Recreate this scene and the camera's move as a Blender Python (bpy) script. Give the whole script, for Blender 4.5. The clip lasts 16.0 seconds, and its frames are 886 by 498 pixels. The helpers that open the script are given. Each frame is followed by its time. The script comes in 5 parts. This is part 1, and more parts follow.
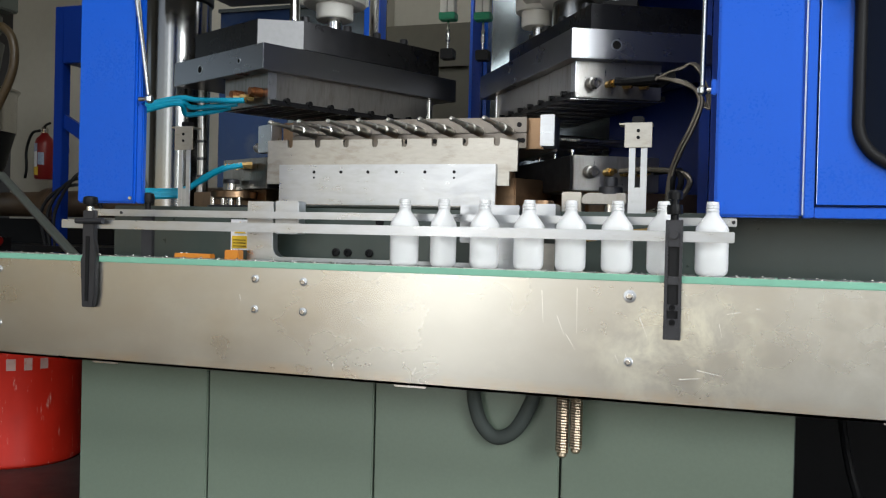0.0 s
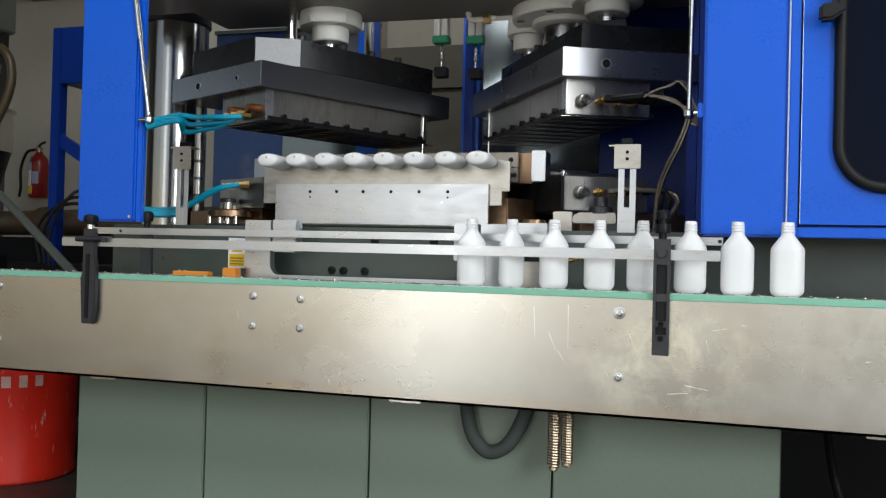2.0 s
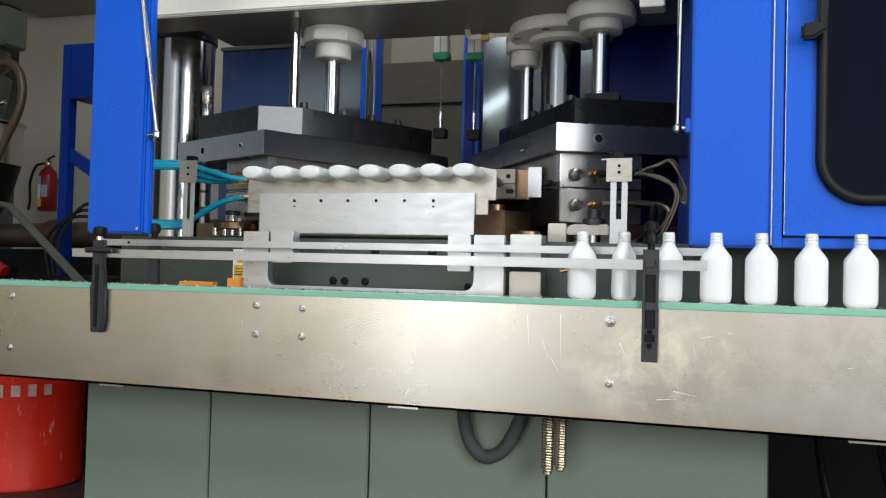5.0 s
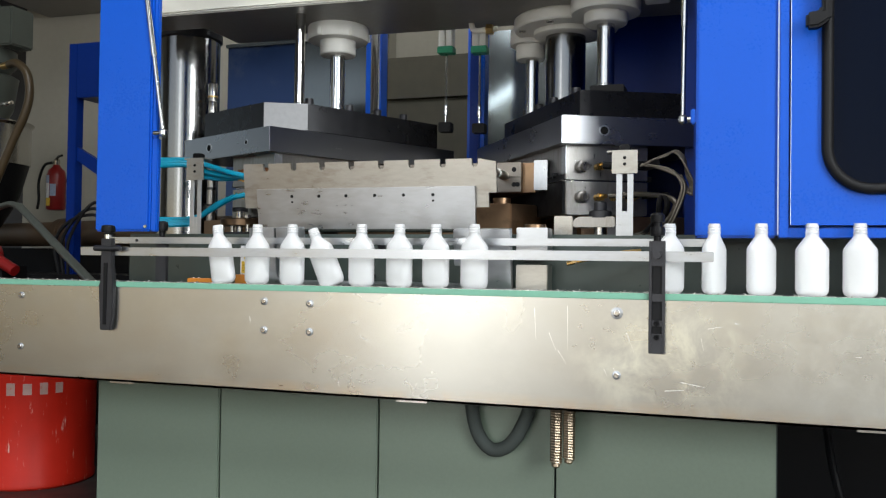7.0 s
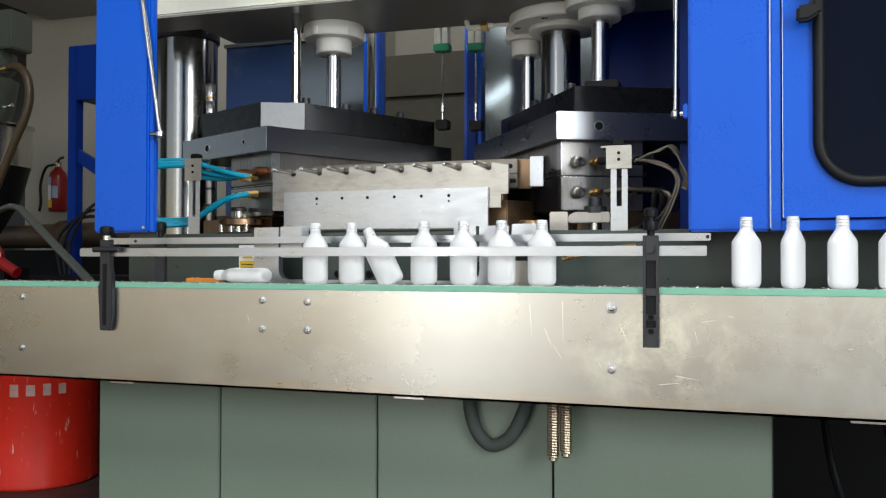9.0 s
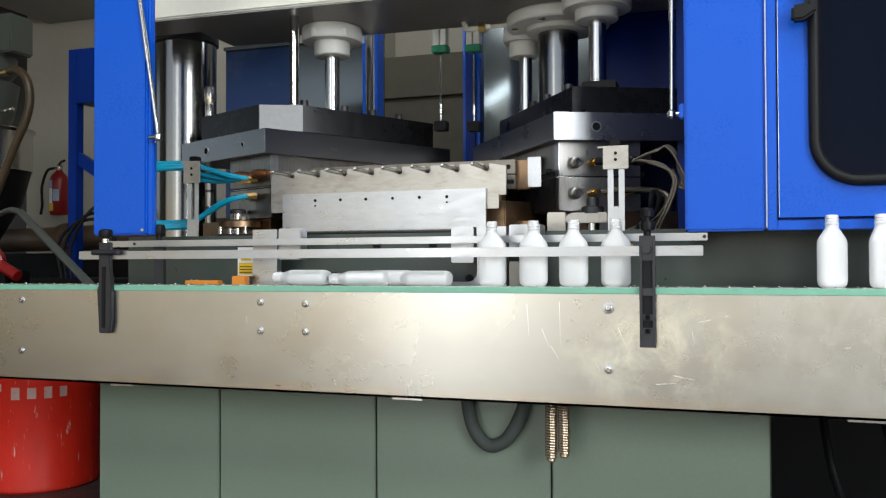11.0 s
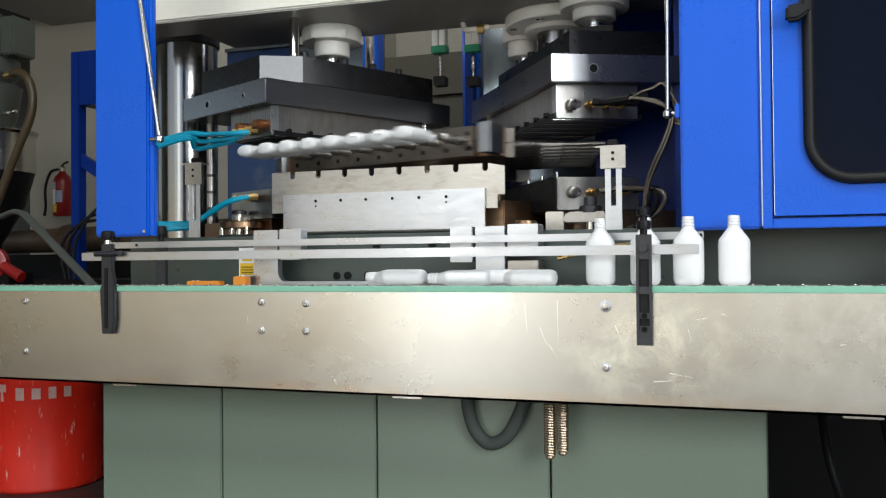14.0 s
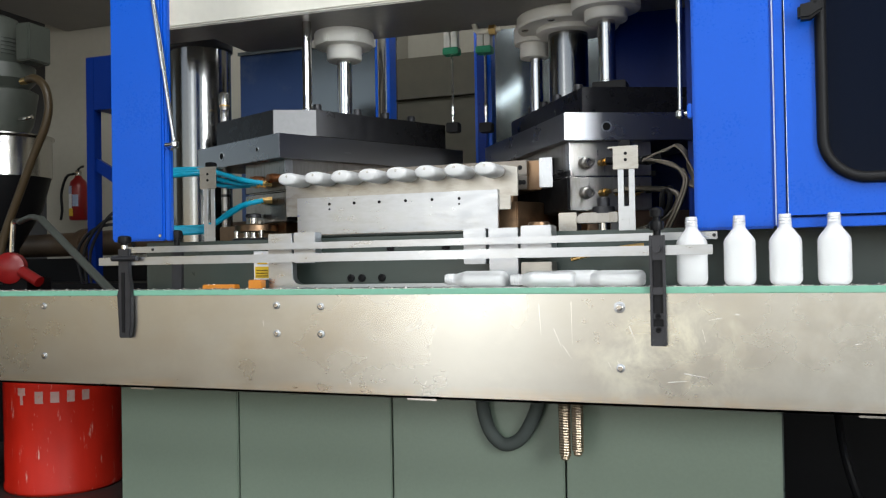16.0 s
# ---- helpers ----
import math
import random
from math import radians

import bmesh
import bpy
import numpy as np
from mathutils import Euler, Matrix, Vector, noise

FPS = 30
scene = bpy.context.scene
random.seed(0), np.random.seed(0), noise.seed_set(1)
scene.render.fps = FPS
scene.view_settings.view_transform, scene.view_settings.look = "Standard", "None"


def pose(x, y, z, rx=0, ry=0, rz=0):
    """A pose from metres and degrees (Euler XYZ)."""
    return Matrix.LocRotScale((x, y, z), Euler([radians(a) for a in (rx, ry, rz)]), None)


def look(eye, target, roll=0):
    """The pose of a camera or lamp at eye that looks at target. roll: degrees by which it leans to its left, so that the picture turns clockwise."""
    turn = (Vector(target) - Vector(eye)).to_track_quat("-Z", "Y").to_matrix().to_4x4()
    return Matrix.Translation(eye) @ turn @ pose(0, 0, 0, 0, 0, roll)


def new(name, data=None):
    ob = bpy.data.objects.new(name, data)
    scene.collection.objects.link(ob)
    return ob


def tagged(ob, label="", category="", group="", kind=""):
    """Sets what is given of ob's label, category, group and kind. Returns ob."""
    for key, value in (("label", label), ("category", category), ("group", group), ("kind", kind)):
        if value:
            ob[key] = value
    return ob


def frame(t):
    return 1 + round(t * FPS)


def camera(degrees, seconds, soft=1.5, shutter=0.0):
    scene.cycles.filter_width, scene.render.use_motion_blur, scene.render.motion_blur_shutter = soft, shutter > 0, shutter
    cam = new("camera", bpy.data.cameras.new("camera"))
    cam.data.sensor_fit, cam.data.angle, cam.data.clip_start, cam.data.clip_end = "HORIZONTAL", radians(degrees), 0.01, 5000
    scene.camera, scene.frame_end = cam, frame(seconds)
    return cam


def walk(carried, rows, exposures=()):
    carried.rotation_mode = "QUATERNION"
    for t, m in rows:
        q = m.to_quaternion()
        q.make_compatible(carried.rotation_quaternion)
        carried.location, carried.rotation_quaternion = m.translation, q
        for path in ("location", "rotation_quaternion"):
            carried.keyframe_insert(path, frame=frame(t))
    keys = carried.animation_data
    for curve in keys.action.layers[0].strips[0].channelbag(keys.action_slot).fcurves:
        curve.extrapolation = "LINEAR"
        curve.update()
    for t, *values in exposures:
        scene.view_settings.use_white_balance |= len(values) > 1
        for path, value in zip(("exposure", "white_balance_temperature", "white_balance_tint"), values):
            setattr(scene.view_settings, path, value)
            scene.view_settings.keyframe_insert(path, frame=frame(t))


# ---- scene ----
cam = camera(54.0, 16.0, soft=1.2, shutter=0.6)
PATH = [
    (0, (0.771, -1.339, 0.054), (0.16, 0.565, 0.033), 1.4),
    (0.5, (0.773, -1.344, 0.053), (0.164, 0.561, 0.045), 1.5),
    (1, (0.774, -1.351, 0.054), (0.169, 0.556, 0.056), 1.5),
    (1.5, (0.774, -1.357, 0.057), (0.173, 0.55, 0.065), 1.5),
    (2, (0.776, -1.374, 0.051), (0.184, 0.536, 0.076), 1.5),
    (2.5, (0.794, -1.396, 0.047), (0.202, 0.514, 0.086), 1.5),
    (3, (0.803, -1.41, 0.043), (0.21, 0.499, 0.094), 1.6),
    (3.5, (0.803, -1.412, 0.045), (0.207, 0.496, 0.1), 1.6),
    (4, (0.804, -1.413, 0.046), (0.203, 0.494, 0.102), 1.6),
    (6.5, (0.806, -1.42, 0.047), (0.189, 0.482, 0.092), 1.1),
    (7, (0.809, -1.418, 0.047), (0.186, 0.482, 0.087), 0.8),
    (7.5, (0.812, -1.415, 0.048), (0.184, 0.483, 0.081), 0.5),
    (8, (0.816, -1.417, 0.048), (0.187, 0.481, 0.079), 0.3),
    (8.5, (0.822, -1.418, 0.048), (0.19, 0.479, 0.079), 0.2),
    (9, (0.826, -1.422, 0.047), (0.194, 0.476, 0.08), 0.1),
    (11.5, (0.838, -1.422, 0.048), (0.199, 0.472, 0.083), -0.3),
    (12, (0.84, -1.423, 0.049), (0.2, 0.472, 0.081), -0.4),
    (12.5, (0.841, -1.426, 0.048), (0.202, 0.469, 0.081), -0.4),
    (13, (0.844, -1.428, 0.049), (0.203, 0.466, 0.081), -0.4),
    (13.5, (0.846, -1.429, 0.048), (0.205, 0.465, 0.081), -0.5),
    (14, (0.848, -1.432, 0.049), (0.203, 0.461, 0.081), -0.5),
    (14.5, (0.849, -1.431, 0.049), (0.196, 0.459, 0.082), -0.6),
    (15, (0.851, -1.432, 0.048), (0.189, 0.455, 0.084), -0.7),
    (15.5, (0.85, -1.436, 0.051), (0.183, 0.45, 0.084), -0.8),
    (16, (0.85, -1.438, 0.054), (0.176, 0.444, 0.085), -1.0),
]
# the clip's camera darkens a little in the first seconds
EXPOSURES = [(0, -0.12), (0.5, -0.14), (1.5, -0.19), (3, -0.23), (4, -0.19), (6.3, 0.0), (8, -0.06), (9, -0.06), (12.5, -0.07), (14.3, -0.01), (16, 0.0)]
walk(cam, [(t, look(eye, target, roll)) for t, eye, target, roll in PATH], EXPOSURES)

# ---- light ----
world = bpy.data.worlds.new("sky")
scene.world = world
world.use_nodes = True
wn = world.node_tree
sky = wn.nodes.new("ShaderNodeTexSky")
sky.sky_type, sky.sun_disc = "NISHITA", False
sky.sun_elevation, sky.sun_rotation = radians(40), radians(200)
wn.nodes["Background"].inputs[1].default_value = 0.1
wn.links.new(sky.outputs[0], wn.nodes["Background"].inputs[0])


def area_lamp(name, eye, target, w, h, power, col=(1.0, 0.98, 0.95)):
    d = bpy.data.lights.new(name, "AREA")
    d.shape, d.size, d.size_y, d.energy, d.color = "RECTANGLE", w, h, power, col
    ob = new(name, d)
    ob.matrix_world = look(eye, target)
    return ob


COOL = (0.955, 0.99, 1.0)
area_lamp("shutter_daylight", (1.35, -3.05, 0.62), (1.35, 0.5, 0.3), 5.7, 2.4, 26, COOL)
area_lamp("door_daylight", (-0.46, -2.6, 0.38), (-0.06, 0.5, 0.2), 0.5, 1.95, 8.2, COOL)
# Unseen lamp aimed to whiten the right platen's end face; no window here.
area_lamp("platen_lamp", (3.35, -2.85, 1.1), (0.55, 0.35, 0.35), 1.3, 1.7, 115, COOL)
# Unseen fill lamp added to brighten the left platen's short face.
area_lamp("left_fill", (-5.7, 0.4, 0.9), (-0.3, 0.4, 0.35), 2.0, 1.4, 1.6, COOL)
# Made-up overhead lamp that lifts the matt surfaces; the ceiling has no opening.
area_lamp("overhead_fill", (0.7, -1.4, 2.8), (0.6, 0.0, 0.0), 3.2, 1.6, 150, COOL)


# ---- materials ----
def mat(name, col, rough=0.5, metal=0.0, vary=0.12, scale=40.0, bump=0.0, grain=None, spots=None, coat=0.0, rvary=0.1, noise2=6.0, soft=0.08):
    m = bpy.data.materials.new(name)
    m.use_nodes = True
    nt = m.node_tree
    b = nt.nodes["Principled BSDF"]
    tc = nt.nodes.new("ShaderNodeTexCoord")
    src = tc.outputs["Object"]
    if grain:
        mp = nt.nodes.new("ShaderNodeMapping")
        mp.inputs["Scale"].default_value = grain
        nt.links.new(src, mp.inputs[0])
        fine = mp.outputs[0]
    else:
        fine = src
    n1 = nt.nodes.new("ShaderNodeTexNoise")
    n1.inputs["Scale"].default_value, n1.inputs["Detail"].default_value = scale, 6
    nt.links.new(fine, n1.inputs["Vector"])
    n2 = nt.nodes.new("ShaderNodeTexNoise")
    n2.inputs["Scale"].default_value, n2.inputs["Detail"].default_value = noise2, 4
    nt.links.new(src, n2.inputs["Vector"])
    add = nt.nodes.new("ShaderNodeMath")
    add.operation = "ADD"
    nt.links.new(n1.outputs[0], add.inputs[0])
    nt.links.new(n2.outputs[0], add.inputs[1])
    rng = nt.nodes.new("ShaderNodeMapRange")
    rng.inputs[1].default_value, rng.inputs[2].default_value = 0.6, 1.4
    rng.inputs[3].default_value, rng.inputs[4].default_value = 1 - vary, 1 + vary
    nt.links.new(add.outputs[0], rng.inputs[0])
    mul = nt.nodes.new("ShaderNodeVectorMath")
    mul.operation = "SCALE"
    mul.inputs[0].default_value = col
    nt.links.new(rng.outputs[0], mul.inputs["Scale"])
    out = mul.outputs[0]
    if spots:
        sc, lo, scol, amount = spots
        n3 = nt.nodes.new("ShaderNodeTexNoise")
        n3.inputs["Scale"].default_value, n3.inputs["Detail"].default_value, n3.inputs["Roughness"].default_value = sc, 8, 0.7
        nt.links.new(fine, n3.inputs["Vector"])
        r3 = nt.nodes.new("ShaderNodeMapRange")
        r3.inputs[1].default_value, r3.inputs[2].default_value, r3.inputs[4].default_value = lo, lo + soft, amount
        nt.links.new(n3.outputs[0], r3.inputs[0])
        mix = nt.nodes.new("ShaderNodeMix")
        mix.data_type = "RGBA"
        nt.links.new(r3.outputs[0], mix.inputs["Factor"])
        nt.links.new(out, mix.inputs["A"])
        mix.inputs["B"].default_value = (*scol, 1)
        out = mix.outputs["Result"]
    nt.links.new(out, b.inputs["Base Color"])
    rr = nt.nodes.new("ShaderNodeMapRange")
    rr.inputs[1].default_value, rr.inputs[2].default_value = 0.6, 1.4
    rr.inputs[3].default_value, rr.inputs[4].default_value = max(0.02, rough - rvary), min(1, rough + rvary)
    nt.links.new(add.outputs[0], rr.inputs[0])
    nt.links.new(rr.outputs[0], b.inputs["Roughness"])
    b.inputs["Metallic"].default_value = metal
    b.inputs["Coat Weight"].default_value = coat
    if bump:
        bp = nt.nodes.new("ShaderNodeBump")
        bp.inputs["Strength"].default_value, bp.inputs["Distance"].default_value = bump, 0.002
        nt.links.new(n1.outputs[0], bp.inputs["Height"])
        nt.links.new(bp.outputs[0], b.inputs["Normal"])
    return m


M_STEEL = mat("brushed_steel", (0.53, 0.522, 0.487), 0.29, 1.0, 0.07, 12, 0.0, (1, 1, 1.6), (5, 0.5, (0.66, 0.65, 0.59), 0.6), rvary=0.07, noise2=2.5, soft=0.35)
def smear(m, centre, size, col, noise_scale, lo, hi):
    """Dried pale smears wiped over a patch of the panel."""
    nt = m.node_tree
    b = nt.nodes["Principled BSDF"]
    tc = nt.nodes.new("ShaderNodeTexCoord")
    sub = nt.nodes.new("ShaderNodeVectorMath")
    sub.operation = "SUBTRACT"
    sub.inputs[1].default_value = centre
    nt.links.new(tc.outputs["Object"], sub.inputs[0])
    div = nt.nodes.new("ShaderNodeVectorMath")
    div.operation = "DIVIDE"
    div.inputs[1].default_value = size
    nt.links.new(sub.outputs[0], div.inputs[0])
    ln = nt.nodes.new("ShaderNodeVectorMath")
    ln.operation = "LENGTH"
    nt.links.new(div.outputs[0], ln.inputs[0])
    fall = nt.nodes.new("ShaderNodeMapRange")
    fall.inputs[1].default_value, fall.inputs[2].default_value, fall.inputs[3].default_value, fall.inputs[4].default_value = 0.3, 1.0, 1.0, 0.0
    nt.links.new(ln.outputs["Value"], fall.inputs[0])
    ns = nt.nodes.new("ShaderNodeTexNoise")
    ns.inputs["Scale"].default_value, ns.inputs["Detail"].default_value, ns.inputs["Roughness"].default_value, ns.inputs["Distortion"].default_value = noise_scale, 7, 0.65, 0.25
    nt.links.new(tc.outputs["Object"], ns.inputs["Vector"])
    rg = nt.nodes.new("ShaderNodeMapRange")
    rg.inputs[1].default_value, rg.inputs[2].default_value, rg.inputs[4].default_value = lo, hi, 0.85
    nt.links.new(ns.outputs[0], rg.inputs[0])
    mu = nt.nodes.new("ShaderNodeMath")
    mu.operation = "MULTIPLY"
    nt.links.new(fall.outputs[0], mu.inputs[0])
    nt.links.new(rg.outputs[0], mu.inputs[1])
    mx = nt.nodes.new("ShaderNodeMix")
    mx.data_type = "RGBA"
    mx.inputs["B"].default_value = (*col, 1)
    nt.links.new(mu.outputs[0], mx.inputs["Factor"])
    nt.links.new(b.inputs["Base Color"].links[0].from_socket, mx.inputs["A"])
    nt.links.new(mx.outputs["Result"], b.inputs["Base Color"])


smear(M_STEEL, (0.52, -0.04, 0.515), (0.17, 0.2, 0.12), (0.82, 0.82, 0.72), 16, 0.46, 0.66)
smear(M_STEEL, (0.9, -0.04, 0.54), (0.35, 0.2, 0.14), (0.72, 0.72, 0.68), 11, 0.45, 0.7)
smear(M_STEEL, (0.2, -0.04, 0.44), (1.6, 0.2, 0.02), (0.6, 0.5, 0.38), 9, 0.4, 0.65)
M_SCRATCH = mat("bright_scratch", (0.9, 0.89, 0.85), 0.5, 0.3, 0.05, 50)
M_STEEL2 = mat("machined_steel", (0.42, 0.4, 0.365), 0.37, 1.0, 0.15, 45, 0.03, (1, 1, 3), (12, 0.52, (0.25, 0.21, 0.165), 0.7), rvary=0.12, soft=0.2)
M_ALU = mat("milled_aluminium", (0.48, 0.495, 0.52), 0.34, 1.0, 0.14, 26, 0.012, (1, 8, 3), (9, 0.54, (0.36, 0.355, 0.345), 0.6), rvary=0.13, soft=0.2)
M_MOULD = mat("mould_steel", (0.31, 0.3, 0.285), 0.34, 1.0, 0.16, 60, 0.02, (3, 3, 0.6), (14, 0.52, (0.16, 0.135, 0.11), 0.6), rvary=0.12, soft=0.2)
M_PLATEN = mat("ground_platen_steel", (0.28, 0.285, 0.3), 0.28, 1.0, 0.03, 16, 0.0, (1, 1, 2), rvary=0.015)
M_CORNER = mat("rough_ground_steel", (0.24, 0.24, 0.245), 0.5, 1.0, 0.15, 90, 0.02)
M_BLACK = mat("blackened_steel", (0.006, 0.006, 0.007), 0.5, 0.3, 0.2, 50, 0.05)
M_OXIDE = mat("black_oxide_steel", (0.027, 0.027, 0.029), 0.3, 0.8, 0.15, 40, 0.03, rvary=0.08)
M_DARK = mat("dark_gray_metal", (0.045, 0.045, 0.05), 0.42, 0.6, 0.15, 60, 0.05)
M_CHROME = mat("chrome", (0.66, 0.65, 0.63), 0.18, 1.0, 0.03, 80, 0.0, rvary=0.03)
M_DULLCHROME = mat("worn_chrome", (0.55, 0.53, 0.5), 0.22, 1.0, 0.08, 60, 0.0, rvary=0.06)
M_COLUMN = mat("hard_chrome_column", (0.22, 0.22, 0.218), 0.17, 1.0, 0.04, 60, 0.0, rvary=0.04)
M_ROD = mat("worn_rod_steel", (0.68, 0.66, 0.62), 0.32, 1.0, 0.12, 60, 0.0, rvary=0.06)
M_BRONZE = mat("stained_bronze_steel", (0.28, 0.18, 0.11), 0.38, 1.0, 0.22, 30, 0.06, None, (12, 0.54, (0.13, 0.09, 0.06), 0.6), soft=0.15)
M_COPPER = mat("stained_copper", (0.3, 0.12, 0.05), 0.45, 0.9, 0.25, 60, 0.05)
M_BRASS = mat("brass", (0.6, 0.4, 0.16), 0.3, 1.0, 0.12)
M_BLUE = mat("blue_paint", (0.003, 0.08, 0.5), 0.32, 0.0, 0.04, 260, 0.05, None, None, 0.0, 0.12, 5.0)
# Enclosure blue darkened for its shaded inside; also on the stand and post.
M_NAVY = mat("navy_and_shaded_blue", (0.002, 0.021, 0.17), 0.35, 0.0, 0.1, 120, 0.06)
M_GREEN = mat("gray_green_paint", (0.158, 0.2, 0.154), 0.33, 0.0, 0.06, 160, 0.06, None, (7, 0.72, (0.14, 0.16, 0.14), 0.3), 0.1, 0.05, 2.0)
M_DKGREEN = mat("dark_green_paint", (0.038, 0.052, 0.046), 0.35, 0.0, 0.08, 60, 0.05)
M_STRIP = mat("green_plastic", (0.17, 0.4, 0.29), 0.45, 0.0, 0.08, 60)
M_CREAM = mat("cream_paint", (0.66, 0.64, 0.57), 0.42, 0.0, 0.05, 60, 0.03, None, (10, 0.68, (0.4, 0.37, 0.3), 0.3))
M_UNDERSHADE = mat("shaded_crosshead_cream", (0.22, 0.21, 0.19), 0.4, 0.0, 0.08, 60, 0.03)
M_WHITE = mat("white_paint", (0.7, 0.69, 0.65), 0.4, 0.0, 0.04, 50, 0.0, None, (16, 0.68, (0.4, 0.36, 0.3), 0.3))
M_TEAL = mat("teal_plastic_hose", (0.0, 0.27, 0.42), 0.35, 0.0, 0.08, 60)
M_RUBBER = mat("black_rubber", (0.007, 0.007, 0.008), 0.5, 0.0, 0.2, 80, 0.03)
M_LOOPSHADE = mat("loop_shadow_gray", (0.045, 0.055, 0.05), 0.75, 0.0, 0.2, 60, 0.05)
M_BRAID = mat("bronze_spring_wire", (0.36, 0.29, 0.21), 0.42, 1.0, 0.2, 200, 0.1)
M_OILHOSE = mat("dark_braided_hose", (0.17, 0.15, 0.125), 0.4, 1.0, 0.35, 500, 0.6)
M_HOLDER = mat("brown_stained_steel", (0.21, 0.188, 0.165), 0.38, 1.0, 0.16, 40, 0.03, None, (14, 0.54, (0.12, 0.1, 0.08), 0.7), soft=0.15)
M_ORANGE = mat("orange_plastic", (0.62, 0.22, 0.02), 0.4, 0.0, 0.1)
M_RED = mat("scratched_red_paint", (0.52, 0.02, 0.009), 0.4, 0.0, 0.22, 14, 0.05, (1, 1, 0.16), (60, 0.61, (0.68, 0.52, 0.44), 0.9), 0.0)
M_RED.node_tree.nodes["Principled BSDF"].inputs["Specular IOR Level"].default_value = 0.25
M_WORNWHITE = mat("worn_white_print", (0.45, 0.29, 0.26), 0.55, 0.0, 0.2, 30, 0.0, None, (90, 0.55, (0.5, 0.1, 0.06), 0.6))
M_REDPL = mat("red_paint", (0.22, 0.008, 0.008), 0.35, 0.0, 0.12, 40)
M_YELLOW = mat("yellow_label", (0.7, 0.45, 0.02), 0.5, 0.0, 0.05)
M_LABEL = mat("white_label", (0.7, 0.7, 0.72), 0.5, 0.0, 0.05)
M_BLUELABEL = mat("pale_blue_label", (0.3, 0.36, 0.5), 0.5, 0.0, 0.25, 90)
M_INK = mat("black_ink", (0.01, 0.01, 0.01), 0.6, 0.0, 0.05)
M_WALL = mat("plaster_wall", (0.38, 0.36, 0.305), 0.85, 0.0, 0.06, 30, 0.06, noise2=1.5)
M_CEIL = mat("ceiling_paint", (0.36, 0.34, 0.31), 0.85, 0.0, 0.06, 20)
M_FLOOR = mat("dark_concrete_floor", (0.035, 0.03, 0.028), 0.45, 0.0, 0.25, 20, 0.05)
M_HOSE = mat("brown_hose", (0.06, 0.04, 0.018), 0.45, 0.0, 0.15, 30)
M_GGRAY = mat("gray_green_motor_paint", (0.062, 0.07, 0.06), 0.45, 0.0, 0.12, 40)
M_RUST = mat("rusty_pipe", (0.1, 0.065, 0.04), 0.5, 0.4, 0.3, 25, 0.1)
M_BELT = mat("gray_chain_plastic", (0.6, 0.59, 0.57), 0.25, 0.8, 0.1)

M_BOTTLE = bpy.data.materials.new("translucent_white_plastic")
M_BOTTLE.use_nodes = True
_b = M_BOTTLE.node_tree.nodes["Principled BSDF"]
_b.inputs["Base Color"].default_value = (0.95, 0.958, 0.968, 1)
_b.inputs["Roughness"].default_value = 0.38
_b.inputs["Transmission Weight"].default_value = 0.38
_b.inputs["Subsurface Weight"].default_value = 0.4
_b.inputs["Subsurface Radius"].default_value = (0.01, 0.01, 0.01)

M_GLASS = bpy.data.materials.new("tinted_acrylic")
M_GLASS.use_nodes = True
_g = M_GLASS.node_tree.nodes["Principled BSDF"]
_g.inputs["Base Color"].default_value = (0.001, 0.004, 0.016, 1)
_g.inputs["Roughness"].default_value = 0.04
_g.inputs["IOR"].default_value = 1.25
_g.inputs["Specular IOR Level"].default_value = 0.1
_g.inputs["Transmission Weight"].default_value = 0.45

M_OLIVE = mat("dark_olive_cover", (0.085, 0.078, 0.058), 0.7, 0.0, 0.2, 15, 0.05)
M_PANEL = mat("satin_sheet_panel", (0.13, 0.148, 0.155), 0.13, 0.75, 0.08, 10, 0.02, rvary=0.03, noise2=2)
for _m, _v in ((M_BLACK, 0.25), (M_RUBBER, 0.2), (M_NAVY, 0.15), (M_BLUE, 0.28), (M_INK, 0.05), (M_FLOOR, 0.3)):
    _m.node_tree.nodes["Principled BSDF"].inputs["Specular IOR Level"].default_value = _v
# Gray noise patches paint reflections into the blue sheet's colour.
M_BLUEPANEL = mat("blue_sheet_gray_reflections", (0.015, 0.035, 0.1), 0.17, 0.65, 0.15, 8, 0.02, None, (1.6, 0.5, (0.12, 0.13, 0.135), 0.8), rvary=0.05, noise2=3, soft=0.2)


# ---- building helpers ----
ORIGIN = {}


def thing(name, loc, label, category, group="", kind=""):
    ob = new(name)
    ob.location = loc
    ob.empty_display_size = 0.02
    ORIGIN[ob.name] = Vector(loc)
    return tagged(ob, label, category, group, kind)


def finish(bm, name, material, bevel=0.0, smooth=True):
    if bevel:
        sharp = [e for e in bm.edges if len(e.link_faces) == 2 and e.calc_face_angle(0) > 0.6]
        bmesh.ops.bevel(bm, geom=sharp, offset=bevel, segments=2, affect="EDGES", clamp_overlap=True)
    bmesh.ops.recalc_face_normals(bm, faces=bm.faces)
    me = bpy.data.meshes.new(name)
    bm.to_mesh(me)
    bm.free()
    me.materials.append(material)
    if smooth:
        me.polygons.foreach_set("use_smooth", [True] * len(me.polygons))
        me.set_sharp_from_angle(angle=radians(38))
    return me


def part(name, bm, material, parent, label="", bevel=0.0, smooth=True):
    """A part built in world places, moved into its thing's space."""
    o = ORIGIN[parent.name]
    bmesh.ops.translate(bm, verts=bm.verts, vec=-o)
    ob = new(name, finish(bm, name, material, bevel, smooth))
    ob.parent = parent
    ORIGIN[ob.name] = o
    return tagged(ob, label)


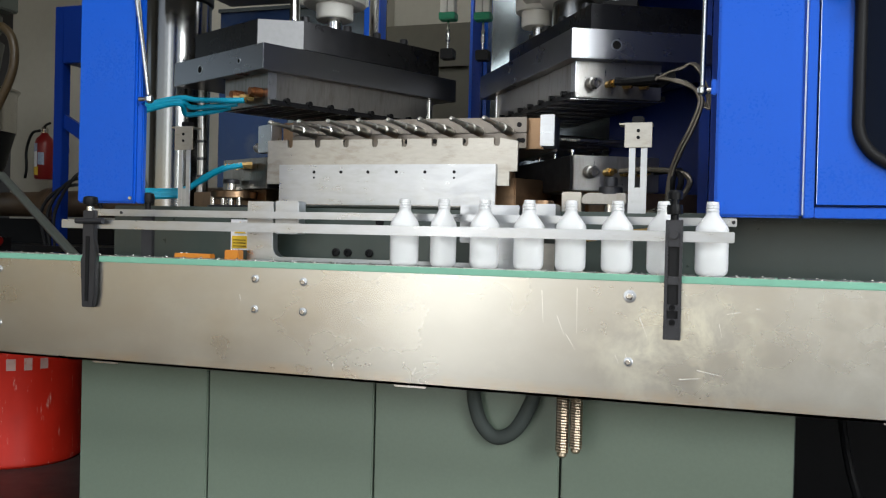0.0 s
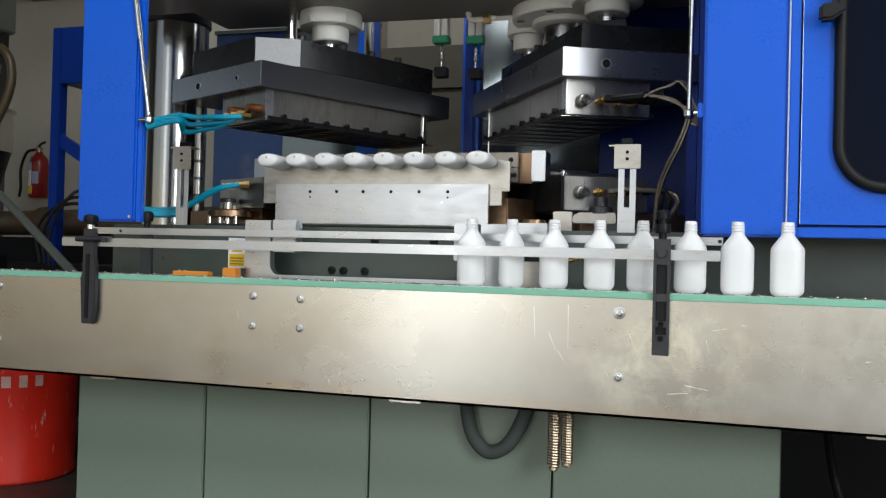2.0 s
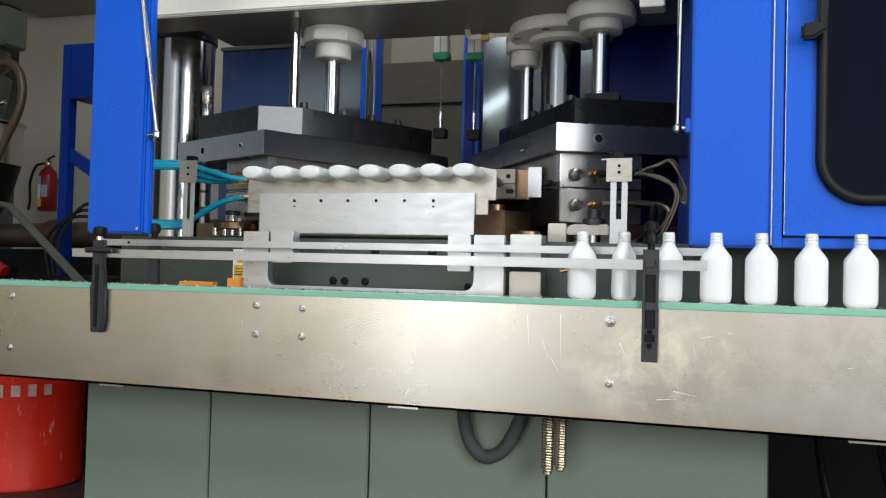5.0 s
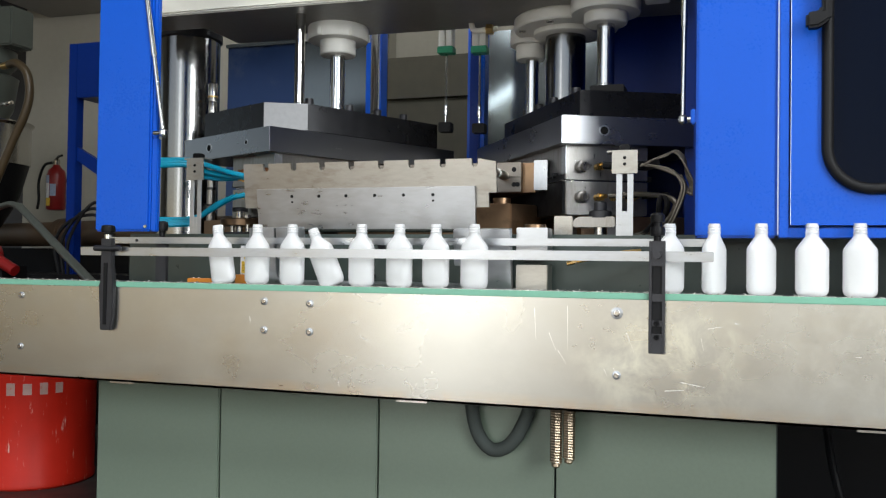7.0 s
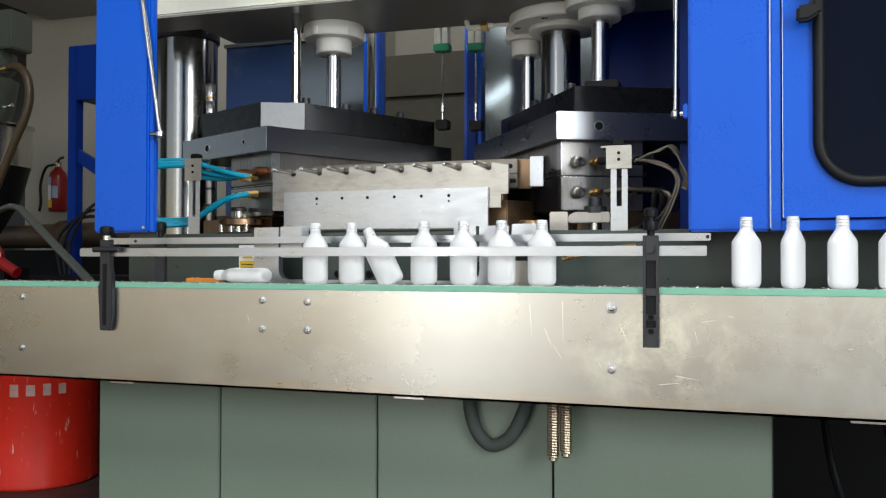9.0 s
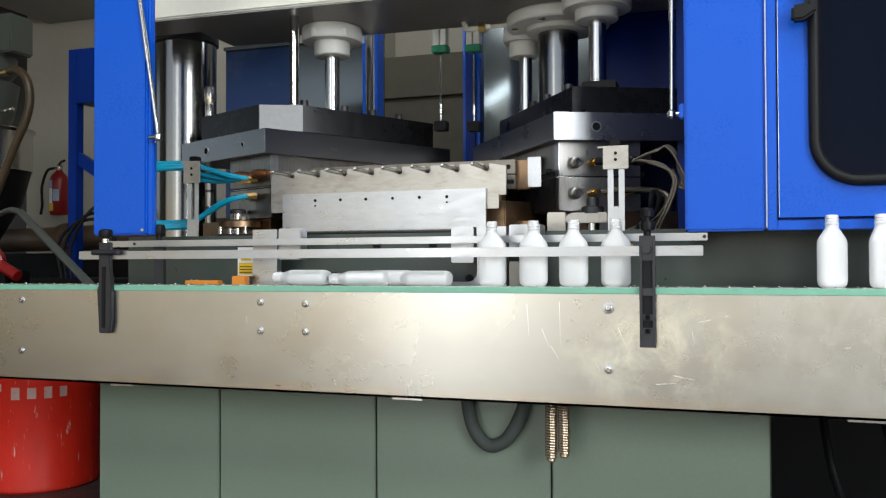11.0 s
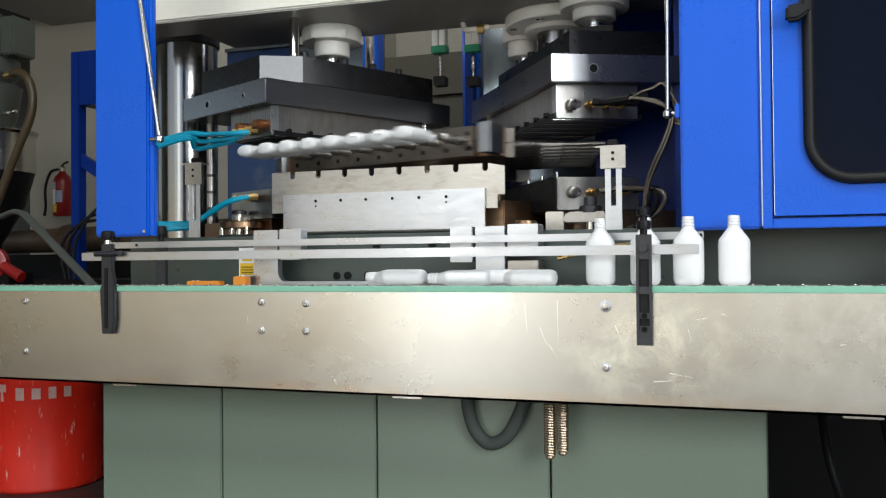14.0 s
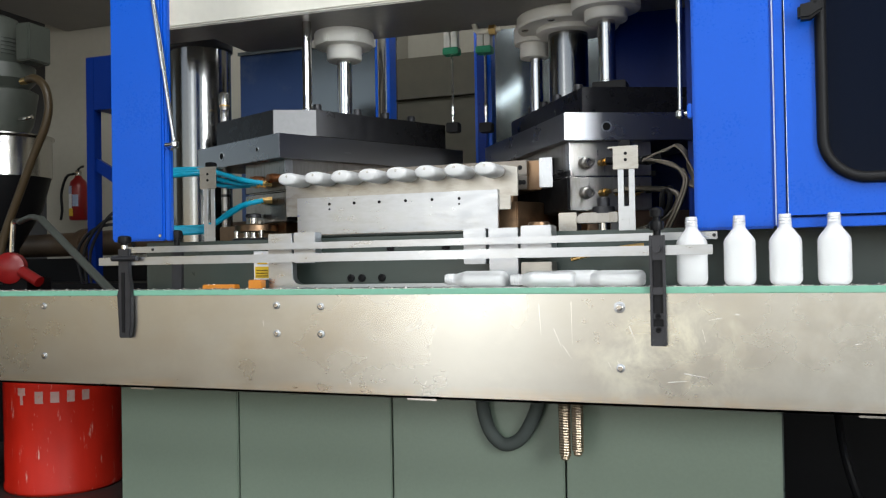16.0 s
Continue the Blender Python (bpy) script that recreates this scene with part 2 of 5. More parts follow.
def solid(name, bm, material, label, category, bevel=0.0, group="", kind="", at=(0, 0, 0)):
    bmesh.ops.translate(bm, verts=bm.verts, vec=-Vector(at))
    ob = new(name, finish(bm, name, material, bevel))
    ob.location = at
    ORIGIN[ob.name] = Vector(at)
    return tagged(ob, label, category, group, kind)


def prism(bm, poly, z0, z1):
    """An upright prism on a plan outline."""
    lo = [bm.verts.new((x, y, z0)) for x, y in poly]
    hi = [bm.verts.new((x, y, z1)) for x, y in poly]
    n = len(poly)
    bm.faces.new(lo[::-1])
    bm.faces.new(hi)
    for i in range(n):
        bm.faces.new((lo[i], lo[(i + 1) % n], hi[(i + 1) % n], hi[i]))
    return bm


def slab(bm, poly, y0, y1):
    """A plate on an outline in x and z, from y0 to y1."""
    lo = [bm.verts.new((x, y0, z)) for x, z in poly]
    hi = [bm.verts.new((x, y1, z)) for x, z in poly]
    n = len(poly)
    bm.faces.new(lo)
    bm.faces.new(hi[::-1])
    for i in range(n):
        bm.faces.new((lo[i], hi[i], hi[(i + 1) % n], lo[(i + 1) % n]))
    return bm


def box(x0, x1, y0, y1, z0, z1, bm=None):
    return prism(bm or bmesh.new(), [(x0, y0), (x1, y0), (x1, y1), (x0, y1)], z0, z1)


def rect(o, u, a, b, v, c, d):
    """Four plan points: o + u*[a,b] + v*[c,d]."""
    o, u, v = Vector(o), Vector(u), Vector(v)
    return [tuple(o + u * i + v * j) for i, j in ((a, c), (b, c), (b, d), (a, d))]


def rod(p0, p1, r, seg=20, bm=None, r2=None):
    bm = bm or bmesh.new()
    p0, p1 = Vector(p0), Vector(p1)
    d = p1 - p0
    m = Matrix.Translation((p0 + p1) / 2) @ d.to_track_quat("Z", "Y").to_matrix().to_4x4()
    bmesh.ops.create_cone(bm, cap_ends=True, segments=seg, radius1=r, radius2=r if r2 is None else r2, depth=d.length, matrix=m)
    return bm


def lathe(rings, at=(0, 0, 0), axis=(0, 0, 1), seg=28, bm=None):
    """Turned shape: rings of (along, radius) along the axis."""
    bm = bm or bmesh.new()
    m = Matrix.Translation(at) @ Vector(axis).to_track_quat("Z", "Y").to_matrix().to_4x4()
    prev = None
    for h, r in rings:
        ring = [bm.verts.new(m @ Vector((r * math.cos(2 * math.pi * k / seg), r * math.sin(2 * math.pi * k / seg), h))) for k in range(seg)]
        if prev:
            for k in range(seg):
                bm.faces.new((prev[k], prev[(k + 1) % seg], ring[(k + 1) % seg], ring[k]))
        else:
            bm.faces.new(ring[::-1])
        prev = ring
    bm.faces.new(prev)
    return bm


def tube(points, r, seg=10, bm=None, steps=6):
    """A hose through points, smoothly bent."""
    bm = bm or bmesh.new()
    P = [Vector(p) for p in points]
    P = [P[0] * 2 - P[1]] + P + [P[-1] * 2 - P[-2]]
    line = []
    for i in range(1, len(P) - 2):
        for s in range(steps):
            t = s / steps
            a, b, c, d = P[i - 1:i + 3]
            line.append(0.5 * ((2 * b) + (c - a) * t + (2 * a - 5 * b + 4 * c - d) * t * t + (3 * b - a - 3 * c + d) * t ** 3))
    line.append(P[-2])
    prev, up = None, Vector((0.13, 0.27, 0.95)).normalized()
    for i, p in enumerate(line):
        d = (line[min(i + 1, len(line) - 1)] - line[max(i - 1, 0)]).normalized()
        u = d.cross(up).normalized()
        v = u.cross(d).normalized()
        up = v
        ring = [bm.verts.new(p + (u * math.cos(2 * math.pi * k / seg) + v * math.sin(2 * math.pi * k / seg)) * r) for k in range(seg)]
        if prev:
            for k in range(seg):
                bm.faces.new((prev[k], prev[(k + 1) % seg], ring[(k + 1) % seg], ring[k]))
        else:
            bm.faces.new(ring[::-1])
        prev = ring
    bm.faces.new(prev)
    return bm


def hexbolt(name, at, axis, r, h, material, parent, socket=True):
    """A cap screw: knurled head with a socket, on its axis."""
    rings = [(0, r), (h * 0.85, r), (h, r * 0.9)]
    if socket:
        rings += [(h, r * 0.5), (h * 0.4, r * 0.5)]
    return part(name, lathe(rings, at, axis, 14), material, parent)


# ---- room ----
FLOOR = -0.62
solid("floor", box(-6, 5, -3.3, 3.4, FLOOR - 0.1, FLOOR), M_FLOOR, "dark worn concrete workshop floor", "floor", kind="structure")
solid("ceiling", box(-6, 5, -3.3, 3.4, 2.9, 3.0), M_CEIL, "pale painted workshop ceiling", "ceiling", kind="structure")
solid("wall_back", box(-6, 5, 3.2, 3.4, FLOOR, 2.9), M_WALL, "pale plastered workshop wall", "wall", kind="structure")
# gap in the left wall, cut for the added fill lamp
bm = bmesh.new()
for y0, y1, z0, z1 in ((-3.3, -0.65, FLOOR, 2.9), (1.45, 3.2, FLOOR, 2.9), (-0.65, 1.45, FLOOR, 0.15), (-0.65, 1.45, 1.65, 2.9)):
    box(-6, -5.8, y0, y1, z0, z1, bm)
solid("wall_left", bm, M_WALL, "pale plastered side wall", "wall", kind="structure")
solid("wall_right", box(4.8, 5, -3.3, 3.2, FLOOR, 2.9), M_WALL, "pale plastered side wall", "wall", kind="structure")
bm = bmesh.new()
for x0, x1, z0, z1 in ((-5.8, -4.2, FLOOR, 2.9), (4.5, 4.8, FLOOR, 2.9), (-4.2, 4.5, 1.9, 2.9)):
    slab(bm, [(x0, z0), (x1, z0), (x1, z1), (x0, z1)], -3.3, -3.1)
solid("wall_front", bm, M_WALL, "plastered wall with door and window openings", "wall", kind="structure")
solid("ceiling_beam", box(-2.63, -1.9, 0.6, 2.299, 1.34, 1.9), M_CEIL, "boxed concrete beam under the ceiling", "beam", 0.004, kind="structure")

# ---- conveyor ----
conv = thing("conveyor", (0.2, 0.04, FLOOR), "brushed stainless belt conveyor with green wear strips", "conveyor")
X0, X1 = -1.9, 2.2
PH = 0.186
bm = slab(bmesh.new(), [(X0, -PH), (X1, -PH), (X1, 0), (X0, 0)], 0, 0.004)
box(X0, X1, 0.0, 0.03, -PH, -PH + 0.004, bm)
part("front_panel", bm, M_STEEL, conv, "brushed stainless side panel with scratches")
part("rear_panel", slab(bmesh.new(), [(X0, -PH), (X1, -PH), (X1, 0), (X0, 0)], 0.082, 0.086), M_STEEL, conv)
for y in (0.0005, 0.0805):
    part("wear_strip", box(X0, X1, y - 0.0025, y + 0.006, -0.002, 0.0085), M_STRIP, conv, "green plastic wear strip", 0.001)
part("bed", box(X0, X1, 0.006, 0.08, -0.03, -0.008), M_DARK, conv)
for x, n in ((-1.3, 2), (1.6, 2)):
    for y in (0.02, 0.066):
        part("leg", box(x, x + 0.04, y, y + 0.02, FLOOR, -PH), M_STEEL, conv, "", 0.002)


def washer_bolt(x, z, big):
    r = 0.0095 if big else 0.007
    w = part("washer", lathe([(0, r), (0.0015, r), (0.0018, r * 0.9)], (x, 0, z), (0, -1, 0), 20), M_ALU, conv)
    b = part("bolt", lathe([(0.001, r * 0.62), (0.0036, r * 0.62), (0.004, r * 0.54), (0.004, r * 0.3), (0.0026, r * 0.3)], (x, 0, z), (0, -1, 0), 6), M_DULLCHROME, conv)


for x, z, big in ((0, -0.0215, 0), (0, -0.0745, 0), (0.093, -0.0235, 0), (0.093, -0.0745, 0), (-0.558, -0.023, 0), (-0.558, -0.127, 0),
                  (0.64, -0.0245, 1), (0.64, -0.124, 0), (1.25, -0.024, 0), (1.25, -0.124, 0)):
    washer_bolt(x, z, big)
for x in (-0.31, 0.29, 1.02):
    part("drip_tag", box(x - 0.028, x + 0.028, 0.0, 0.006, -PH - 0.0035, -PH + 0.001), M_DULLCHROME, conv, "small bright clip under the panel", 0.0008)


for x, z, dx, dz in ((0.53, -0.06, 0.012, -0.03), (0.545, -0.088, 0.014, -0.022), (0.505, -0.02, 0.003, -0.05), (0.56, -0.015, 0.001, -0.07), (0.62, -0.115, 0.006, -0.012), (0.635, -0.112, 0.006, -0.014), (0.655, -0.055, 0.012, -0.03), (0.78, -0.045, 0.02, 0.004), (0.77, -0.06, 0.004, -0.02), (0.82, -0.035, 0.006, -0.001),
                     (0.3, -0.155, -0.006, -0.012), (0.15, -0.16, 0.004, -0.01), (-0.03, -0.05, 0.002, -0.012), (0.715, -0.145, 0.03, 0.003), (0.74, -0.13, 0.035, -0.006), (0.99, -0.08, 0.008, 0.001)):
    n = Vector((-dz, dx)).normalized() * 0.0004
    q = [(x - n.x, z - n.y), (x + dx - n.x * 0.3, z + dz - n.y * 0.3), (x + dx + n.x * 0.3, z + dz + n.y * 0.3), (x + n.x, z + n.y)]
    part("scratch", slab(bmesh.new(), q, -0.0002, 0.001), M_SCRATCH, conv, "bright scratch")


def rail_bracket(x, y):
    """Guide rail bracket: a slotted channel arm bolted to the panel, with a knob on top and a cross pin."""
    bm = bmesh.new()
    w = 0.0125
    for sx in (-1, 1):
        slab(bm, [(x + sx * w, -0.086), (x + sx * (w - 0.0045), -0.086), (x + sx * (w - 0.0045), 0.092), (x + sx * w, 0.092)], y - 0.004, y + 0.0035)
    for z0, z1 in ((-0.086, -0.055), (-0.043, -0.034), (-0.004, 0.008), (0.052, 0.092)):
        slab(bm, [(x - w + 0.004, z0), (x + w - 0.004, z0), (x + w - 0.004, z1), (x - w + 0.004, z1)], y - 0.003, y + 0.0035)
    arm = part("bracket_arm", bm, M_DARK, conv, "dark gray slotted bracket arm", 0.0008)
    part("slot_back", box(x - w + 0.004, x + w - 0.004, y + 0.001, y + 0.003, -0.055, 0.052), M_RUBBER, conv)
    for z in (-0.038, -0.06):
        hexbolt("screw", (x, y - 0.002, z), (0, -1, 0), 0.0045, 0.005, M_BLACK, conv)
    kn = part("knob", lathe([(0.092, 0.006), (0.1, 0.006), (0.1, 0.011), (0.108, 0.012), (0.114, 0.011), (0.114, 0.006), (0.122, 0.006), (0.122, 0.0105), (0.132, 0.011), (0.136, 0.008)], (x, y, 0), (0, 0, 1), 18), M_BLACK, conv, "black clamp knob")
    pin = part("clamp_pin", rod((x, y - 0.014, 0.07), (x, y + 0.02, 0.07), 0.0065, 14), M_DARK, conv)


rail_bracket(0.703, -0.008)
# the other bracket arm is bent outward at its foot
bx = -0.343
bm = slab(bmesh.new(), [(bx - 0.012, -0.086), (bx + 0.012, -0.086), (bx + 0.017, -0.06), (bx + 0.017, 0.02), (bx + 0.013, 0.04), (bx + 0.013, 0.093), (bx - 0.013, 0.093), (bx - 0.013, 0.01), (bx - 0.017, 0.0)], -0.012, -0.001)
part("bracket_arm", bm, M_DARK, conv, "dark gray bracket arm bent at its foot", 0.0015)
part("arm_groove", slab(bmesh.new(), [(bx - 0.004, -0.075), (bx + 0.003, -0.075), (bx + 0.004, 0.045), (bx - 0.004, 0.045)], -0.0135, -0.011), M_RUBBER, conv)
part("knob", lathe([(0.093, 0.005), (0.1, 0.005), (0.1, 0.0075), (0.104, 0.0075), (0.104, 0.0125), (0.11, 0.0135), (0.117, 0.0125), (0.119, 0.007)], (bx, -0.007, 0), (0, 0, 1), 18), M_BLACK, conv, "black clamp knob")
part("clamp_pin", rod((bx - 0.026, -0.013, 0.073), (bx + 0.034, -0.013, 0.073), 0.0055, 14), M_DARK, conv)
part("knob_neck", rod((bx, -0.007, 0.092), (bx, -0.007, 0.106), 0.0068, 14), M_CHROME, conv, "bright knob neck")
# rear bracket, seen behind the belt
bx = -0.297
part("bracket_arm", slab(bmesh.new(), [(bx - 0.013, -0.05), (bx + 0.013, -0.05), (bx + 0.013, 0.1), (bx - 0.013, 0.1)], 0.097, 0.106), M_DARK, conv, "dark gray rear bracket arm", 0.0012)
part("knob", lathe([(0.1, 0.006), (0.112, 0.006), (0.112, 0.011), (0.122, 0.0125), (0.13, 0.011), (0.132, 0.006)], (bx, 0.1, 0), (0, 0, 1), 18), M_BLACK, conv, "black clamp knob")
part("guide_rail", box(-0.412, 0.788, -0.003, 0.001, 0.0595, 0.0755), M_ALU, conv, "flat satin aluminium guide rail", 0.001)
part("guide_rail", box(-0.42, 0.792, 0.088, 0.093, 0.0855, 0.0985), M_ALU, conv, "flat satin aluminium guide rail", 0.001)
for x in (-0.349, 0.787):
    hexbolt("rail_screw", (x, 0.088, 0.092), (0, -1, 0), 0.003, 0.002, M_DARK, conv)

# slat chain, running to the right
chain = thing("conveyor_chain", (0, 0.042, 0), "gray slat chain running along the conveyor", "conveyor chain")
slat_me = None
for i in range(103):
    x = -2.75 + i * 0.0381
    if i == 0:
        bm = slab(bmesh.new(), [(-0.0183, 0.002), (0.0183, 0.002), (0.0183, 0.0075), (0.0165, 0.009), (-0.0165, 0.009), (-0.0183, 0.0075)], 0.0085, 0.078)
        for y in (0.0105, 0.076):
            lathe([(0, 0.0016), (0.0004, 0.0022), (0.0014, 0.0022), (0.0019, 0.001)], (0.0, y, 0.0088), (0, 0, 1), 10, bm)
        ob = part("slat", bm, M_BELT, chain)
        slat_me = ob.data
    else:
        ob = new("slat", slat_me)
        ob.parent = chain
    ob.location = (x, 0, 0)

# ---- bottles ----
BH, BW, BT = 0.1125, 0.0245, 0.0145


def bottle_mesh():
    bm = bmesh.new()
    prof = [(0.0, 0.7, 0.66, 0), (0.0014, 0.82, 0.8, 0), (0.0042, 0.93, 0.92, 0), (0.008, 0.988, 0.985, 0), (0.012, 1, 1, 0), (0.03, 1, 1, 0), (0.068, 1, 1, 0), (0.0715, 0.985, 0.99, 0), (0.0745, 0.94, 0.97, 0.03), (0.078, 0.855, 0.93, 0.12), (0.083, 0.72, 0.86, 0.35),
            (0.088, 0.58, 0.8, 0.65), (0.091, 0.5, 0.77, 0.9), (0.093, 0.46, 0.74, 1), (0.097, 0.44, 0.74, 1), (0.0975, 0.475, 0.8, 1), (0.0995, 0.475, 0.8, 1), (0.1, 0.43, 0.73, 1), (0.102, 0.43, 0.73, 1),
            (0.1026, 0.465, 0.79, 1), (0.104, 0.465, 0.79, 1), (0.1047, 0.43, 0.73, 1), (0.1062, 0.43, 0.73, 1), (0.1068, 0.46, 0.78, 1), (0.108, 0.46, 0.78, 1), (0.1086, 0.42, 0.71, 1), (BH, 0.41, 0.69, 1), (BH, 0.33, 0.55, 1), (0.1, 0.32, 0.54, 1)]
    prof = [(z, a * (1 - 0.12 * rnd), b * (1 - 0.12 * rnd), rnd) for z, a, b, rnd in prof]
    seg, prev = 36, None
    for z, a, b, rnd in prof:
        n = 2.25 - 0.25 * rnd
        ring = []
        for k in range(seg):
            th = 2 * math.pi * k / seg
            c, s = math.cos(th), math.sin(th)
            ring.append(bm.verts.new((BW * a * math.copysign(abs(c) ** (2 / n), c), BT * b * math.copysign(abs(s) ** (2 / n), s), z)))
        if prev:
            for k in range(seg):
                bm.faces.new((prev[k], prev[(k + 1) % seg], ring[(k + 1) % seg], ring[k]))
        else:
            bm.faces.new(ring[::-1])
        prev = ring
    bm.faces.new(prev)
    return finish(bm, "bottle", M_BOTTLE)


BOTTLE = bottle_mesh()


def bottle(label, group):
    return tagged(new("plastic_bottle", BOTTLE), label, "bottle", group)


OLD = [bottle("small white translucent plastic bottle standing on the conveyor", "bottles on the conveyor") for _ in range(8)]
MID = [bottle("white translucent oval plastic bottle just stripped onto the conveyor", "bottles from the stripper") for _ in range(8)]
NEW = [bottle("freshly blown translucent white bottle on a core rod", "bottles on the core rods") for _ in range(8)]

# ---- machine base ----
base = thing("machine_cabinet", (0.2, 0.6, FLOOR), "gray-green painted sheet steel machine cabinet with four front panels", "machine cabinet")
BY = 0.13
part("carcass", box(-0.455, 0.89, BY + 0.02, 1.35, FLOOR + 0.02, 0.0), M_DKGREEN, base)
edges = [-0.472, -0.172, 0.176, 0.518, 0.889]
for i in range(4):
    part("front_panel", box(edges[i] + (0.002 if i else 0), edges[i + 1] - 0.002, BY, BY + 0.018, FLOOR + 0.05, -0.002), M_GREEN, base, "", 0.002)
part("plinth", box(-0.45, 0.88, BY + 0.03, 1.3, FLOOR, FLOOR + 0.05), M_BLACK, base)
part("upper_front", box(-0.455, 1.7, 0.20, 0.215, -0.01, 0.096), M_DKGREEN, base, "dark green painted front plate", 0.002)
part("table_top", box(-0.455, 1.7, 0.2, 1.35, 0.096, 0.11), M_DKGREEN, base, "dark green machine table", 0.002)
for x, z in ((0.06, 0.025), (0.085, 0.025), (0.13, 0.025), (0.15, 0.085), (0.27, 0.085), (0.345, 0.02)):
    hexbolt("table_bolt", (x, 0.2, z), (0, -1, 0), 0.008, 0.004, M_BLACK, base)
side = thing("side_cabinet", (1.4, 0.6, FLOOR), "dark machine side bay with cables behind the base", "machine cabinet")
part("back", box(0.9, 2.2, 0.9, 0.95, FLOOR, 0.09), M_BLACK, side)
part("top", box(0.9, 2.2, 0.22, 0.95, 0.07, 0.09), M_DKGREEN, side)
for k in range(5):
    part("cable", tube([(1.0 + 0.11 * k, 0.6, -0.2), (1.02 + 0.12 * k, 0.5, -0.38), (1.08 + 0.1 * k, 0.55, -0.5), (1.2 + 0.1 * k, 0.6, -0.45 - 0.03 * k), (1.4 + 0.1 * k, 0.7, -0.55)], 0.008, 8), M_RUBBER, side, "black cable")


# ---- springs under the conveyor ----
def spring(x, y, z0, z1):
    pts, turns = [], 25
    for k in range(turns * 8 + 1):
        a = 2 * math.pi * k / 8
        pts.append((x + 0.0088 * math.cos(a), y + 0.0088 * math.sin(a), z0 + (z1 - z0) * k / (turns * 8)))
    th = thing("conduit_spring", (x, y, z0), "bronze coil spring sleeve hanging below the conveyor", "spring", "hanging springs")
    part("coil", tube(pts, 0.0023, 6, steps=1), M_BRAID, th)
    part("core", rod((x, y, z0 - 0.05), (x, y, z1 - 0.002), 0.0066, 12), M_BLACK, th)
    part("tip", lathe([(0, 0.007), (-0.006, 0.008), (-0.009, 0.005)], (x, y, z1), (0, 0, 1), 14), M_BRAID, th)


spring(0.531, 0.068, -0.17, -0.286)
spring(0.552, 0.075, -0.17, -0.279)

# Solid tube standing in for a soft ring-shaped shadow on the cabinet.
hl = thing("shadow_loop", (0.42, 0.115, -0.2), "dark tube standing in for the ring-shaped shadow on the cabinet", "hose")
part("loop", tube([(0.37, 0.1, -0.1), (0.366, 0.112, -0.17), (0.368, 0.115, -0.22), (0.381, 0.116, -0.262), (0.407, 0.116, -0.284), (0.438, 0.115, -0.272), (0.462, 0.114, -0.235), (0.478, 0.112, -0.185), (0.486, 0.1, -0.1)], 0.0125, 14), M_LOOPSHADE, hl)

# ---- stripper frame over the table ----
sf = thing("stripper_carriage", (0.17, 0.145, 0.119), "milled aluminium U-shaped stripper frame behind the conveyor", "machine frame")
FY = 0.135
bm = slab(bmesh.new(), [(-0.098, 0.004), (0.435, 0.004), (0.435, 0.117), (0.378, 0.117), (0.379, 0.034), (0.3775, 0.025), (0.371, 0.017), (0.362, 0.014), (-0.026, 0.014), (-0.034, 0.017), (-0.0405, 0.025), (-0.042, 0.034), (-0.042, 0.119), (-0.098, 0.119)], FY, FY + 0.02)
part("u_plate", bm, M_ALU, sf, "", 0.001)
part("guide_block", box(-0.035, 0.014, FY - 0.006, FY + 0.024, 0.058, 0.12), M_ALU, sf, "", 0.0015)
part("guide_block", box(0.33, 0.374, FY - 0.006, FY + 0.024, 0.05, 0.117), M_ALU, sf, "", 0.0015)
sb = thing("stop_blocks", (0.47, 0.15, 0.0), "stacked milled aluminium stop blocks with a brass tube", "machine block")
part("spacer_block", box(0.44, 0.498, FY + 0.002, FY + 0.05, 0.062, 0.12), M_ALU, sb, "", 0.0015)
part("spacer_block", box(0.44, 0.498, FY + 0.002, FY + 0.05, 0.004, 0.052), M_STEEL2, sb, "", 0.0015)
part("bushing", lathe([(0, 0.02), (0.006, 0.02), (0.007, 0.018)], (0.47, 0.16, 0.12), (0, 0, 1), 20), M_BRONZE, sb)
part("brass_tube", tube([(0.53, 0.16, 0.055), (0.56, 0.16, 0.062), (0.62, 0.17, 0.075), (0.66, 0.18, 0.08)], 0.004, 8), M_BRASS, sb)

# ---- stripper plate, swings over ----
SPX, SPY, SPZ = 0.125, 0.37, 0.124
ROD_PITCH = 0.0665
ROD_UP = 0.0024      # rods stand above the middle of the holder
strip = thing("stripper_plate", (SPX, SPY, SPZ), "notched ground steel stripper plate bolted to a carrier", "stripper plate")
top, step = 0.263, 0.168
poly = [(-0.187, step), (-0.152, step), (-0.152, 0.178), (0.334, 0.178), (0.334, 0.166), (0.36, 0.166), (0.36, 0.195), (0.376, 0.195), (0.376, top - 0.007)]
XR = [0.1 + (i - 3.5) * ROD_PITCH for i in range(8)]
for x in reversed(XR):
    poly += [(x + 0.0062, top), (x + 0.0062, top - 0.012), (x + 0.0035, top - 0.0165), (x - 0.0035, top - 0.0165), (x - 0.0062, top - 0.012), (x - 0.0062, top)]
poly += [(-0.187, top)]
part("notched_plate", slab(bmesh.new(), poly, SPY - 0.004, SPY + 0.004), M_STEEL2, strip, "worn notched steel plate", 0.0006)
part("carrier_plate", slab(bmesh.new(), [(-0.152, 0.124), (0.334, 0.124), (0.334, 0.209), (-0.152, 0.209)], SPY - 0.014, SPY - 0.0045), M_ALU, strip, "brushed aluminium carrier plate", 0.0008)
for i, x in enumerate((-0.068, -0.005, 0.057, 0.121, 0.184, 0.247)):
    hexbolt("screw", (x, SPY - 0.0141, 0.193), (0, -1, 0), 0.0034, 0.0012, M_BLACK, strip)
